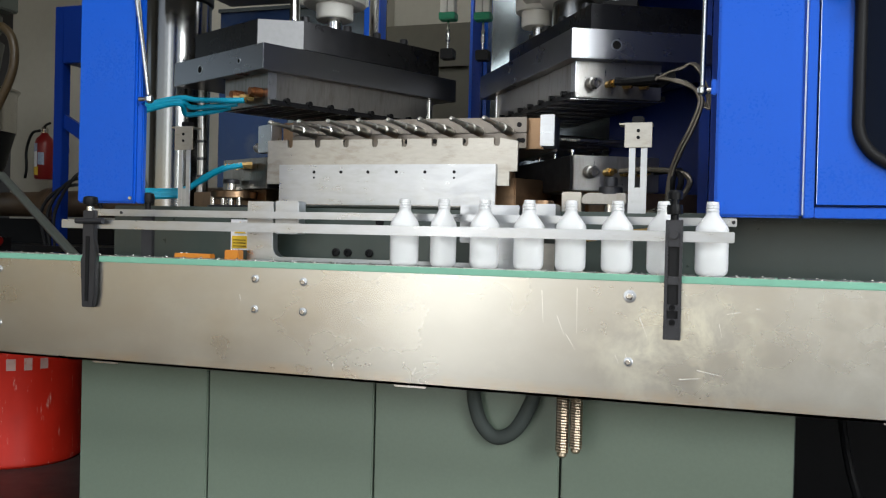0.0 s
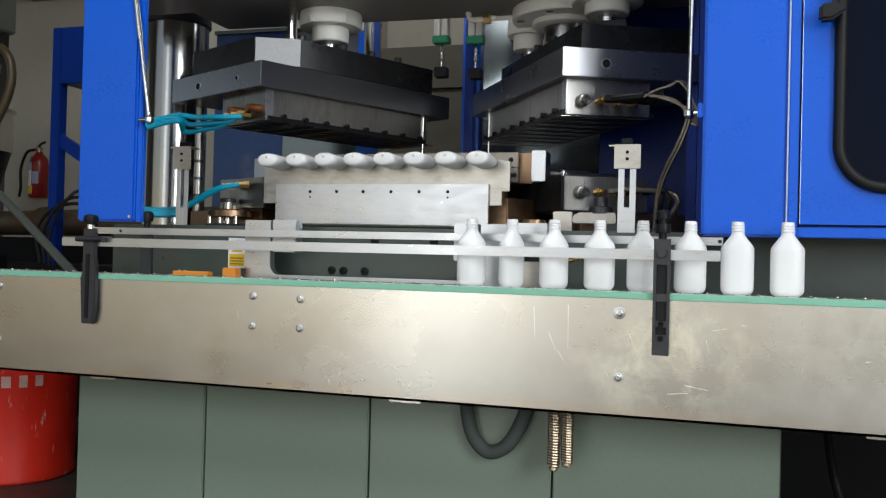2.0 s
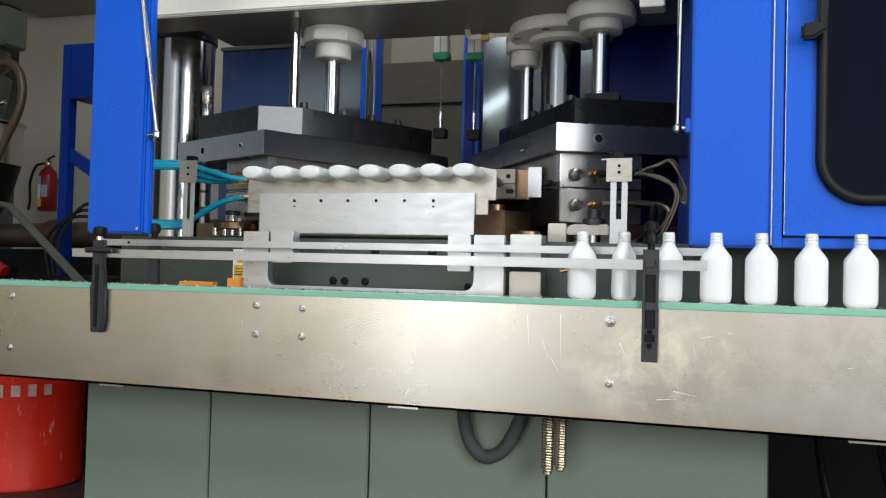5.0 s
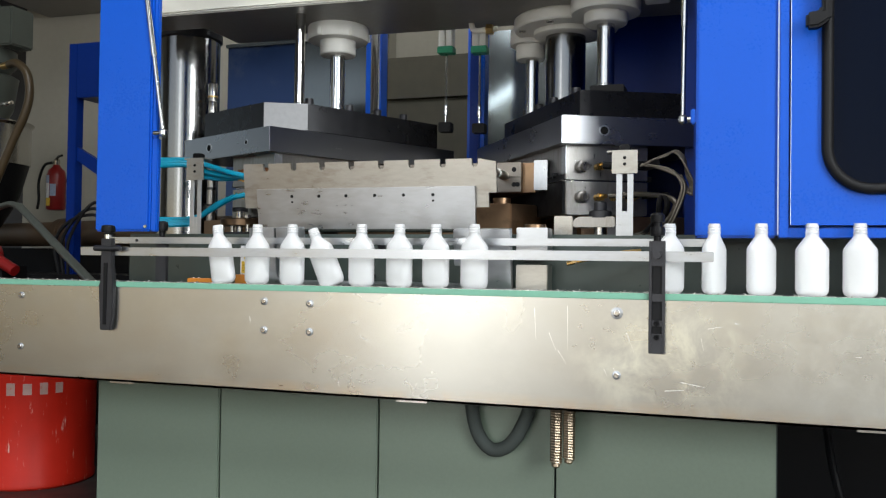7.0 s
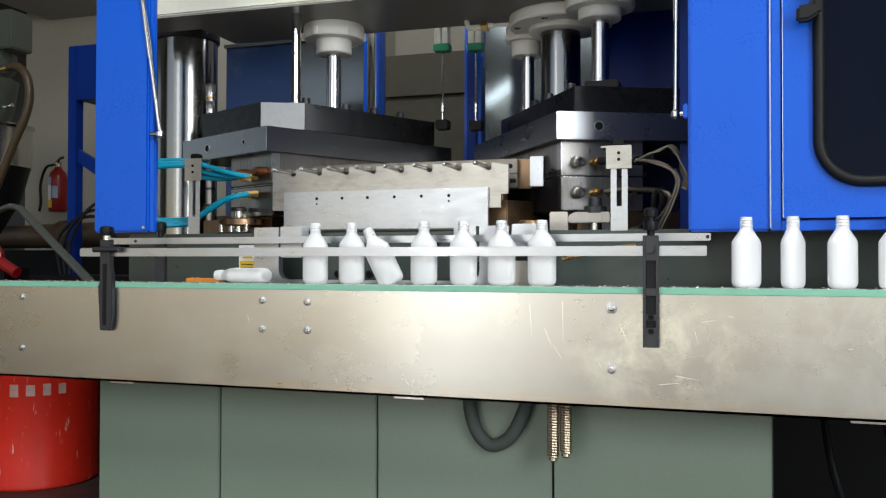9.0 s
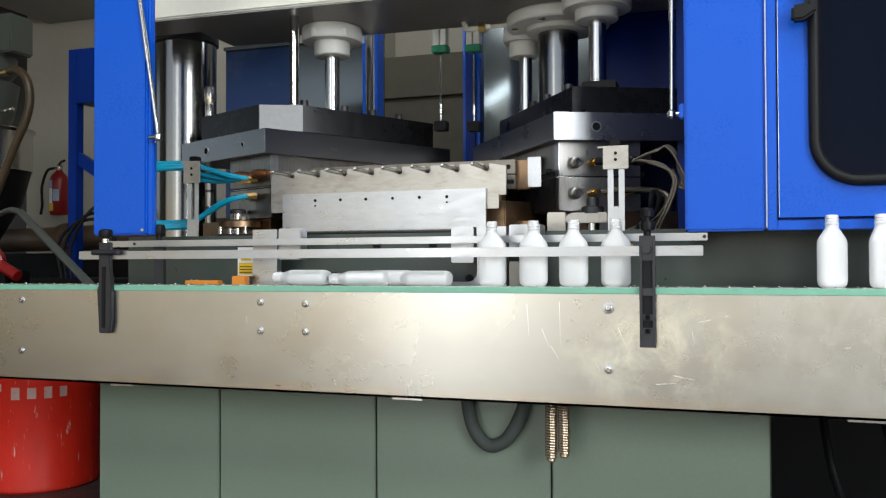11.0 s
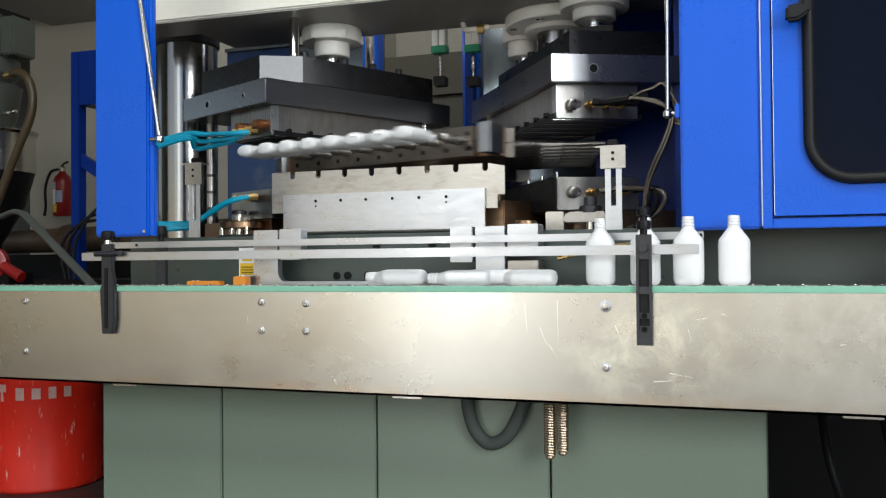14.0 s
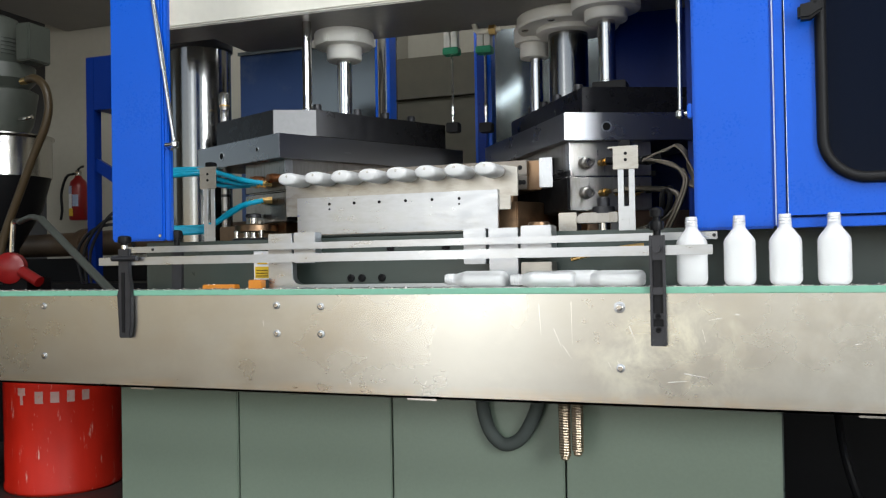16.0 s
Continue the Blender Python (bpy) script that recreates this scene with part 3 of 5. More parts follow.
for x in (-0.068, 0.247):
    hexbolt("dowel", (x, SPY - 0.0141, 0.181), (0, -1, 0), 0.0022, 0.001, M_BLACK, strip, False)
part("hinge_bar", rod((-0.13, SPY + 0.004, SPZ), (0.33, SPY + 0.004, SPZ), 0.009, 16), M_DULLCHROME, strip)

# ---- turret ----
TX, TY, TZ = 0.0835, 0.72, 0.2516
ROD_X = 0.0095     # middle of the row against the turret
turret = thing("rotary_turret", (TX, TY, TZ), "three-sided steel indexing turret carrying rows of core rods", "turret")
r, c = 0.2016, 0.035
half = r / 0.28868 / 2
pts = []
for k in range(3):
    a = radians(120 * k)
    rot = Matrix.Rotation(a, 2)
    for px, py in ((-half + c, -r), (half - c, -r)):
        v = rot @ Vector((px, py))
        pts.append((TX + v.x, TY + v.y))
part("body", prism(bmesh.new(), pts, TZ - 0.034, TZ + 0.034), M_BRONZE, turret, "", 0.002)
part("hub", lathe([(-0.14, 0.06), (-0.034, 0.06), (0.034, 0.06), (0.05, 0.055)], (TX, TY, TZ), (0, 0, 1), 32), M_DULLCHROME, turret)
for k in range(3):
    R = Matrix.Translation((TX, TY, TZ)) @ Matrix.Rotation(radians(120 * k), 4, "Z")
    for z0, z1 in ((-0.0335, -0.001), (0.0005, 0.0335)):
        bm = box(-0.28, 0.28, -r - 0.02, -r - 0.0005, z0, z1)
        bm.transform(R)
        part("rod_holder", bm, M_HOLDER, turret, "steel core rod holder bar", 0.0012)
    bm = box(half - c + 0.004, half - c + 0.034, -r - 0.06, -r + 0.001, -0.034, 0.032)
    bm.transform(R)
    part("corner_block", bm, M_ALU, turret, "bright machined corner block", 0.001)
    for sx in (-0.269, 0.264):
        for z in (-0.017, 0.017):
            p = R @ Vector((sx, -r - 0.02, z))
            hexbolt("screw", p, R.to_3x3() @ Vector((0, -1, 0)), 0.0055, 0.001, M_BLACK, turret)
    for i in range(8):
        x = (i - 3.5) * ROD_PITCH + ROD_X
        p = R @ Vector((x + 0.03, -r - 0.02, -0.017))
        hexbolt("screw", p, R.to_3x3() @ Vector((0, -1, 0)), 0.0055, 0.001, M_BLACK, turret)
        ax = R.to_3x3() @ Vector((0, -1, 0))
        q = R @ Vector((x, -r - 0.019, ROD_UP))
        knurl = [(0.0025 * j, 0.0104 if j % 2 else 0.0094) for j in range(27)]
        part("core_rod", lathe(knurl + [(0.069, 0.0104), (0.071, 0.0078), (0.118, 0.0074), (0.121, 0.0048), (0.2, 0.0044), (0.2, 0.005), (0.2105, 0.005), (0.2139, 0.002)], q, ax, 14), M_ROD, turret, "worn steel core rod with a knurled sleeve")


# ---- moulds ----
def mould_set(sign, corner):
    """One station: fixed lower half on its bed, and the upper half with platen, which rises. sign: -1 or +1 for the two sides."""
    o = Vector(corner)
    long_, short_ = (radians(61), radians(154)) if sign < 0 else (radians(124), radians(25))
    u = Vector((math.cos(long_), math.sin(long_)))       # along the long side
    v = Vector((math.cos(short_), math.sin(short_)))     # along the short side
    L, W = (0.59, 0.385) if sign < 0 else (0.565, 0.37)
    BE = 0.2                                             # back edge of the mould block
    zt, zb = 0.364, 0.306
    up = thing("upper_mould", (o.x, o.y, 0.232), "upper blow mould half on a thick ground steel platen", "mould", "mould halves")
    part("platen", prism(bmesh.new(), rect(o, u, 0, L, v, 0, W), zb, zt), M_PLATEN, up, "thick ground steel platen", 0.0012)
    if sign < 0:
        # near corner cut off and left bare
        k = o + Vector((0.01, 0))
        a, b = k + u * 0.018 + v * 0.068, k + u * 0.1 + v * 0.007
        poly = [tuple(k + u * 0.52 + v * 0.007), tuple(b), tuple(a), tuple(k + u * 0.015 + v * 0.33), tuple(k + u * 0.52 + v * 0.33)]
        d = (b - a).normalized()
        n = Vector((d.y, -d.x)) * 0.0015
        part("corner_face", prism(bmesh.new(), [tuple(q) for q in (a + d * 0.001, b - d * 0.001, b - d * 0.001 + n, a + d * 0.001 + n)], zt + 0.001, zt + 0.064), M_CORNER, up, "bare ground corner face")
    else:
        poly = rect(o, u, 0.055, 0.53, v, 0.062, 0.34)
    part("backing_plate", prism(bmesh.new(), poly, zt, zt + 0.065), M_OXIDE, up, "black oxide backing plate", 0.0012)
    bu, bv = 0.03, 0.022
    part("mould_block", prism(bmesh.new(), rect(o, u, bu, L - 0.06, v, bv, BE), 0.234, zb), M_MOULD, up, "ground steel mould block", 0.0012)
    part("mould_face", prism(bmesh.new(), rect(o, u, bu + 0.006, L - 0.07, v, bv - 0.006, BE + 0.012), 0.2335, 0.244), M_BLACK, up)
    for i in range(8):
        p = o + u * (bu + 0.045 + i * 0.061) + v * (bv - 0.001)
        q = p - v * 0.006
        part("neck_insert", lathe([(-0.004, 0.0062), (0.01, 0.0062)], (q.x, q.y, 0.2455), tuple((*v, 0)), 14), M_BLACK, up)
    for i in range(9):
        for vz, w_ in ((0.0, 0.004), (0.02, 0.0025)):
            part("cavity_edge", prism(bmesh.new(), rect(o, u, bu + 0.012 + i * 0.0605 + vz, bu + 0.012 + i * 0.0605 + vz + w_, v, bv - 0.004, BE + 0.005), 0.2315, 0.234), M_DULLCHROME, up)
    part("corner_insert", prism(bmesh.new(), rect(o, u, bu - 0.0015, bu + 0.02, v, bv - 0.0015, bv + 0.001), 0.246, zb - 0.001), M_ALU, up, "bright corner insert")
    # guide pin at the far end
    p = o + u * (L - 0.075) + v * 0.02
    part("guide_pin", rod((p.x, p.y, zb), (p.x, p.y, 0.2), 0.0032, 14), M_CHROME, up)
    for s_, r_ in ((0.095, 0.005), (0.262, 0.0085)) if sign < 0 else ((0.09, 0.0085),):
        p = o + v * s_
        w = Vector((v.y, -v.x)) * sign
        part("hole_rim", lathe([(-0.0005, r_ * 1.35), (0.0012, r_ * 1.35), (0.0012, r_), (-0.0005, r_)], (p.x, p.y, 0.334), (w.x, w.y, 0), 18), M_ALU, up)
        part("hole", lathe([(0.0003, r_), (0.0008, r_)], (p.x, p.y, 0.334), (w.x, w.y, 0), 18), M_INK, up)
    for i in range(3):
        p = o + u * 0.19 + u * 0.02 * i * 0.35
        part("stamp", lathe([(0, 0.0014), (0.0004, 0.0014)], (p.x, p.y, 0.33), (-v.x, -v.y, 0), 8), M_ALU, up)
    for q in ((0.13, 0.03), (0.25, 0.028), (0.34, 0.028), (0.43, 0.03)):
        p = o + u * q[0] + v * (q[1] + (0.055 if sign > 0 else 0.0))
        hexbolt("cap_screw", (p.x, p.y, zt + 0.064), (0, 0, 1), 0.0105, 0.02, M_DARK, up)
    low = thing("lower_mould", (o.x, o.y, 0.11), "lower blow mould half fixed on its steel bed", "mould", "mould halves")
    part("mould_block", prism(bmesh.new(), rect(o, u, bu, L - 0.06, v, bv, BE), 0.16, 0.23), M_MOULD, low, "ground steel mould block", 0.0012)
    part("side_cover", prism(bmesh.new(), rect(o, u, bu + 0.002, L - 0.062, v, bv - 0.006, bv - 0.001), 0.161, 0.229), M_BLACK, low, "black side cover")
    for k in range(3):
        p = o + u * (0.1 + 0.09 * k) + v * 0.05
        part("nipple", lathe([(0, 0.0055), (0.006, 0.0055), (0.006, 0.0035), (0.013, 0.0035), (0.013, 0.005), (0.018, 0.0045)], (p.x, p.y, 0.2295), (0, 0, 1), 12), M_CHROME, low, "small chrome nipple")
    part("bed_plate", prism(bmesh.new(), rect(o, u, 0.06, L - 0.02, v, 0.07, W), 0.11, 0.16), M_BRONZE, low, "stained bed plate", 0.001)
    return up, low, o, u, v


upL, lowL, oL, uL, vL = mould_set(-1, (-0.2, 0.36))
upR, lowR, oR, uR, vR = mould_set(1, (0.481, 0.36))
ZT = 0.429


def piston(up, x, y, r, material, z0=ZT, z1=0.86, label=""):
    part("piston_rod", lathe([(0, r * 1.12), (0.006, r * 1.12), (0.008, r), (z1 - z0, r)], (x, y, z0), (0, 0, 1), 28), material, up, label)


piston(upL, -0.174, 0.455, 0.0115, M_CHROME, label="polished guide rod")
piston(upL, -0.138, 0.589, 0.0188, M_CHROME, label="polished piston rod")
piston(upL, -0.089, 0.719, 0.012, M_CHROME, label="polished guide rod")
piston(upR, 0.546, 0.532, 0.0198, M_CHROME, 0.45, label="polished piston rod")
part("rod_foot", box(0.516, 0.59, 0.502, 0.562, ZT, 0.452), M_BLACK, upR, "", 0.002)
piston(upR, 0.431, 0.667, 0.0484, M_COLUMN, label="thick polished ram")
piston(upR, 0.333, 0.7425, 0.0165, M_CHROME, label="polished guide rod")

# injection plugs and hose fittings on the mould ends
for up_, z in ((upR, 0.262), (lowR, 0.198)):
    p = oR + uR * 0.03 + vR * 0.052
    w = -uR
    part("plug", lathe([(0, 0.011), (0.004, 0.0125), (0.02, 0.0125), (0.022, 0.0095), (0.036, 0.0095), (0.036, 0.005), (0.03, 0.005)], (p.x, p.y, z), (w.x, w.y, -0.1), 16), M_MOULD, up_, "knurled steel plug")
    p = p + vR * 0.035
    for k in range(3):
        p2 = p + vR * 0.035 * k
        part("fitting", lathe([(0, 0.007), (0.01, 0.007), (0.01, 0.009), (0.018, 0.009), (0.018, 0.006), (0.03, 0.005)], (p2.x, p2.y, z - 0.002), (w.x + 0.5, w.y, 0.1), 6), M_BRASS, up_, "brass hose fitting")
for k in range(3):
    p = oR + uR * 0.01 + vR * (0.11 + 0.035 * k)
    x, y = p
    part("hose_sleeve", tube([(x - 0.012, y - 0.032, 0.26), (x + 0.012, y - 0.036, 0.258), (0.65 + 0.012 * k, 0.312, 0.25 + 0.002 * k)], 0.0085, 8), M_RUBBER, upR, "black hose sleeve")
    if k < 2:
        part("braided_hose", tube([(0.645 + 0.012 * k, 0.312, 0.251), (0.698, 0.31, 0.241 - 0.004 * k), (0.72 + 0.004 * k, 0.31, 0.221), (0.724 + 0.005 * k, 0.31, 0.198), (0.707 + 0.006 * k, 0.312, 0.152), (0.69 + 0.006 * k, 0.32, 0.118), (0.674 + 0.004 * k, 0.33, 0.07), (0.668, 0.34, 0.0), (0.668, 0.34, -0.05)], 0.0036, 8), M_OILHOSE, upR, "braided oil hose")
    else:
        for j in range(4):
            w, d = 0.0045 * j, 0.004 * j
            part("braided_hose", tube([(0.645, 0.31 + d, 0.247), (0.67, 0.31 + d, 0.26), (0.692, 0.31 + d, 0.266 + 0.3 * w), (0.708 + 0.4 * w, 0.31 + d, 0.274 + 0.2 * w), (0.724 + 0.3 * w, 0.31 + d, 0.258 + 0.3 * w), (0.737 - 0.4 * w, 0.31 + d, 0.232), (0.747 - 0.6 * w, 0.31 + d, 0.207 + 0.3 * w), (0.743 - 0.6 * w, 0.312 + d, 0.192 + 0.7 * w), (0.729, 0.316 + d, 0.2 + w), (0.72, 0.32 + d, 0.218 + w)], 0.0027, 8), M_OILHOSE, upR, "braided oil hose")
    part("braided_hose", tube([(x, y - 0.03, 0.196), (x + 0.05, y - 0.03, 0.2), (0.705 - 0.012 * k, 0.335, 0.185), (0.7 - 0.012 * k, 0.34, 0.15), (0.65, 0.36, 0.12), (0.62, 0.37, 0.112)], 0.0055, 8), M_RUBBER if k else M_OILHOSE, lowR, "braided oil hose")

HOSE = thing("water_hoses", (oL.x - 0.03, oL.y + 0.03, 0.25), "bundle of teal plastic water hoses on the upper mould", "hose", "water hoses")
LOWHOSE = thing("water_hoses", (oL.x - 0.03, oL.y + 0.03, 0.21), "bundle of teal plastic water hoses on the lower mould", "hose", "water hoses")
for up_, own, z, e in ((upL, HOSE, 0.25, -0.04), (lowL, LOWHOSE, 0.212, 0.06)):
    for k in range(3):
        p = oL + uL * 0.02 + vL * (0.065 + 0.028 * k)
        part("fitting", lathe([(0, 0.009), (0.012, 0.009), (0.012, 0.007), (0.03, 0.006)], (p.x, p.y, z), (-0.75, -0.6, 0), 6), M_BRASS, up_, "brass hose fitting")
        x, y = p
        part("hose", tube([(x - 0.015, y - 0.015, z), (x - 0.06, y - 0.03, z - e * 0.2 - 0.005 * k), (x - 0.13, y - 0.02, z - e * 0.7 - 0.009 * k), (-0.42, 0.37, z - e - 0.006 * k), (-0.52, 0.35, z - e * 1.02 - 0.007 * k)], 0.0064, 8), M_TEAL, own, "teal plastic water hose")
    for k in (0.05, 0.125) if own is HOSE else ():
        p = oL + uL * 0.03 + vL * k
        w = -uL
        part("pipe_plug", lathe([(0, 0.0105), (0.02, 0.0105), (0.021, 0.0085), (0.03, 0.0085)], (p.x, p.y, z + 0.012), (w.x, w.y, 0), 12), M_COPPER, up_, "stained copper pipe plug")

# lever clamps and bolts beside the lower moulds
def clamp(x, y, z):
    t = thing("mould_clamp", (x, y, z), "steel toe clamp with a black cap screw", "clamp", "mould clamps")
    bm = slab(bmesh.new(), [(x - 0.03, z - 0.004), (x + 0.05, z - 0.004), (x + 0.05, z + 0.016), (x - 0.018, z + 0.016), (x - 0.03, z + 0.01)], y, y + 0.05)
    part("toe", bm, M_MOULD, t, "", 0.002)
    part("heel_block", box(x - 0.068, x - 0.032, y + 0.01, y + 0.06, 0.11, z + 0.018), M_STEEL2, t, "", 0.0015)
    part("rest_block", box(x + 0.035, x + 0.06, y + 0.005, y + 0.06, 0.11, z + 0.002), M_DARK, t, "", 0.0015)
    part("nut", lathe([(0, 0.022), (0.012, 0.022), (0.014, 0.02)], (x + 0.02, y + 0.02, z + 0.014), (0, 0, 1), 20), M_DARK, t)
    hexbolt("cap_screw", (x + 0.02, y + 0.02, z + 0.027), (0, 0, 1), 0.0125, 0.018, M_DARK, t)
    part("stud", rod((x + 0.02, y + 0.02, 0.11), (x + 0.02, y + 0.02, z), 0.012, 16), M_DULLCHROME, t)


clamp(0.555, 0.245, 0.13)
# round bolted foot beside the other lower mould
rf = thing("round_foot", (-0.314, 0.42, 0.11), "stained round steel foot with a threaded stud", "machine foot")
part("lower_disc", lathe([(0, 0.058), (0.004, 0.06), (0.01, 0.06), (0.012, 0.056)], (-0.314, 0.44, 0.11), (0, 0, 1), 36), M_DARK, rf)
part("upper_disc", lathe([(0, 0.05), (0.002, 0.053), (0.016, 0.053), (0.019, 0.05)], (-0.314, 0.44, 0.137), (0, 0, 1), 36), M_BRONZE, rf)
part("stud", lathe([(0, 0.012), (0.05, 0.012), (0.052, 0.01)], (-0.31, 0.42, 0.122), (0, 0, 1), 18), M_DULLCHROME, rf)
part("collar", lathe([(0, 0.019), (0.008, 0.019), (0.01, 0.016)], (-0.31, 0.42, 0.172), (0, 0, 1), 18), M_DARK, rf)
for x in (-0.345, -0.318, -0.276):
    part("spacer", rod((x, 0.4, 0.12), (x, 0.4, 0.14), 0.006, 12), M_DULLCHROME, rf)
part("nut", lathe([(0, 0.009), (0.008, 0.009)], (-0.276, 0.4, 0.155), (0, 0, 1), 6), M_DULLCHROME, rf)
part("cable", tube([(-0.4, 0.36, 0.125), (-0.36, 0.34, 0.113), (-0.3, 0.34, 0.112), (-0.24, 0.36, 0.118)], 0.0035, 8), M_RUBBER, rf, "black cable")

# brown bed block beneath the turret
bed = thing("turret_bed", (0.15, 0.5, 0.11), "bronze-stained steel bed block under the turret", "machine bed")
part("block", prism(bmesh.new(), [(-0.05, 0.42), (0.36, 0.42), (0.4, 0.48), (0.4, 0.7), (-0.05, 0.7)], 0.11, 0.186), M_BRONZE, bed, "", 0.002)
for x in (0.0, 0.2, 0.33):
    part("spacer", rod((x, 0.46, 0.186), (x, 0.46, 0.2), 0.02, 20), M_BRONZE, bed)

# slotted sensor uprights
def sensor_upright(x, y, h, w, tall):
    t = thing("slotted_upright", (x, y, 0.11), "slotted stainless upright with a sensor bracket on top", "bracket", "slotted uprights")
    z0, z1 = 0.108, h
    bm = bmesh.new()
    for sx in (-1, 1):
        slab(bm, [(x + sx * w, z0), (x + sx * w * 0.3, z0), (x + sx * w * 0.3, z1), (x + sx * w, z1)], y, y + 0.004)
    slab(bm, [(x - w * 0.3, z0), (x + w * 0.3, z0), (x + w * 0.3, z0 + 0.045), (x - w * 0.3, z0 + 0.045)], y, y + 0.004)
    part("post", bm, M_ALU, t, "", 0.0006)
    bw = w * 1.5
    part("bracket", slab(bmesh.new(), [(x - bw, z1 - 0.006), (x + bw, z1 - 0.006), (x + bw, z1 + tall), (x - bw, z1 + tall)], y - 0.005, y - 0.001), M_STEEL2, t, "", 0.0006)
    part("bracket_lip", box(x - bw - 0.01, x + bw, y - 0.001, y + 0.03, z1 + tall - 0.003, z1 + tall), M_STEEL2, t)
    for z in (z1 + tall * 0.3, z1 + tall * 0.62):
        hexbolt("screw", (x, y - 0.005, z), (0, -1, 0), 0.003, 0.0015, M_BLACK, t)
    part("sensor", box(x - 0.012, x + 0.008, y + 0.002, y + 0.024, z1 + tall, z1 + tall + 0.012), M_BLACK, t, "", 0.002)


sensor_upright(-0.3545, 0.3, 0.243, 0.0147, 0.045)
sensor_upright(0.628, 0.20, 0.228, 0.0155, 0.037)

# orange limit switches and warning sign
for x0, x1, h in ((-0.239, -0.16, 0.012), (-0.128, -0.098, 0.021)):
    t = thing("limit_switch", (x0, 0.12, 0.004), "orange plastic limit switch beside the chain", "switch", "orange switches")
    part("body", box(x0, x1, 0.105, 0.125, 0.004, 0.004 + h), M_ORANGE, t, "", 0.0015)
    for k in range(2):
        hexbolt("screw", (x0 + 0.01 + 0.012 * k, 0.115, 0.004 + h), (0, 0, 1), 0.003, 0.002, M_CHROME, t)
sg = thing("warning_sign", (-0.128, 0.197, 0.03), "yellow warning label on a dark green plate", "sign")
part("plate", slab(bmesh.new(), [(-0.171, 0.024), (-0.129, 0.024), (-0.129, 0.085), (-0.171, 0.085)], 0.197, 0.1985), M_LABEL, sg)
part("yellow_panel", slab(bmesh.new(), [(-0.168, 0.027), (-0.132, 0.027), (-0.132, 0.052), (-0.168, 0.052)], 0.1962, 0.1968), M_YELLOW, sg)
part("triangle", slab(bmesh.new(), [(-0.163, 0.057), (-0.137, 0.057), (-0.15, 0.081)], 0.1962, 0.1968), M_YELLOW, sg)
part("triangle_mark", slab(bmesh.new(), [(-0.152, 0.061), (-0.148, 0.061), (-0.148, 0.072), (-0.152, 0.072)], 0.1956, 0.196), M_INK, sg)
for k in range(3):
    part("print_line", slab(bmesh.new(), [(-0.165, 0.031 + 0.006 * k), (-0.136, 0.031 + 0.006 * k), (-0.136, 0.0325 + 0.006 * k), (-0.165, 0.0325 + 0.006 * k)], 0.1956, 0.196), M_INK, sg)

# ---- crosshead with cylinders ----
beam = thing("crosshead", (0.13, 0.5, 0.65), "cream painted press crosshead with hydraulic cylinders", "machine crosshead")
ZU = 0.65
# thin underside sheet whose gray puts the shade into the cream paint
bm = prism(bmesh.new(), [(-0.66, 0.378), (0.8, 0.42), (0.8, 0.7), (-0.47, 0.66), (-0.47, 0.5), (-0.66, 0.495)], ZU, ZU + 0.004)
part("underside", bm, M_UNDERSHADE, beam, "underside sheet in cream darkened for shade")
bm = prism(bmesh.new(), [(-0.66, 0.373), (0.8, 0.415), (0.8, 0.7), (-0.47, 0.66), (-0.47, 0.5), (-0.66, 0.495)], ZU + 0.004, ZU + 0.26)
part("casting", bm, M_CREAM, beam, "", 0.004)
for x in (0.16, 0.2):
    part("warning_label", slab(bmesh.new(), [(x - 0.018, ZU + 0.012), (x + 0.018, ZU + 0.012), (x + 0.018, ZU + 0.06), (x - 0.018, ZU + 0.06)], 0.392, 0.397), M_YELLOW, beam, "yellow warning label")
    part("label_panel", slab(bmesh.new(), [(x - 0.014, ZU + 0.016), (x + 0.014, ZU + 0.016), (x + 0.014, ZU + 0.03), (x - 0.014, ZU + 0.03)], 0.391, 0.3917), M_LABEL, beam)


def cylinder_gland(x, y, r1, h1, r2, h2):
    g = part("gland_flange", lathe([(0, r1 * 0.97), (-0.004, r1), (-h1 + 0.004, r1), (-h1, r1 * 0.97), (-h1, r2 * 1.02)], (x, y, ZU), (0, 0, 1), 36), M_WHITE, beam, "cream cylinder gland")
    part("gland_nose", lathe([(-h1, r2), (-h1 - h2 + 0.003, r2), (-h1 - h2, r2 * 0.94), (-h1 - h2, r2 * 0.5)], (x, y, ZU), (0, 0, 1), 32), M_WHITE, beam)
    for k in range(6):
        a = radians(60 * k + 20)
        if r1 > 0.09:
            rr = (r1 + r2) / 2 + 0.004
            part("flange_screw", lathe([(0.002, 0.009), (-0.003, 0.009), (-0.004, 0.006)], (x + rr * math.cos(a), y + rr * math.sin(a), ZU - h1), (0, 0, 1), 12), M_DULLCHROME, beam)
        elif x < 0:
            part("gland_notch", box(x + r1 * math.cos(a) - 0.005, x + r1 * math.cos(a) + 0.005, y + r1 * math.sin(a) - 0.004, y + r1 * math.sin(a) + 0.002, ZU - h1, ZU - h1 + 0.02), M_WHITE, beam, "", 0.001)


cylinder_gland(-0.138, 0.589, 0.0772, 0.036, 0.0452, 0.036)
cylinder_gland(0.431, 0.667, 0.125, 0.03, 0.077, 0.014)
cylinder_gland(0.545, 0.532, 0.078, 0.034, 0.0484, 0.024)
cylinder_gland(0.328, 0.7425, 0.052, 0.04, 0.037, 0.036)
part("valve_block", box(0.64, 0.69, 0.4, 0.45, ZU - 0.045, ZU), M_WHITE, beam, "", 0.002)
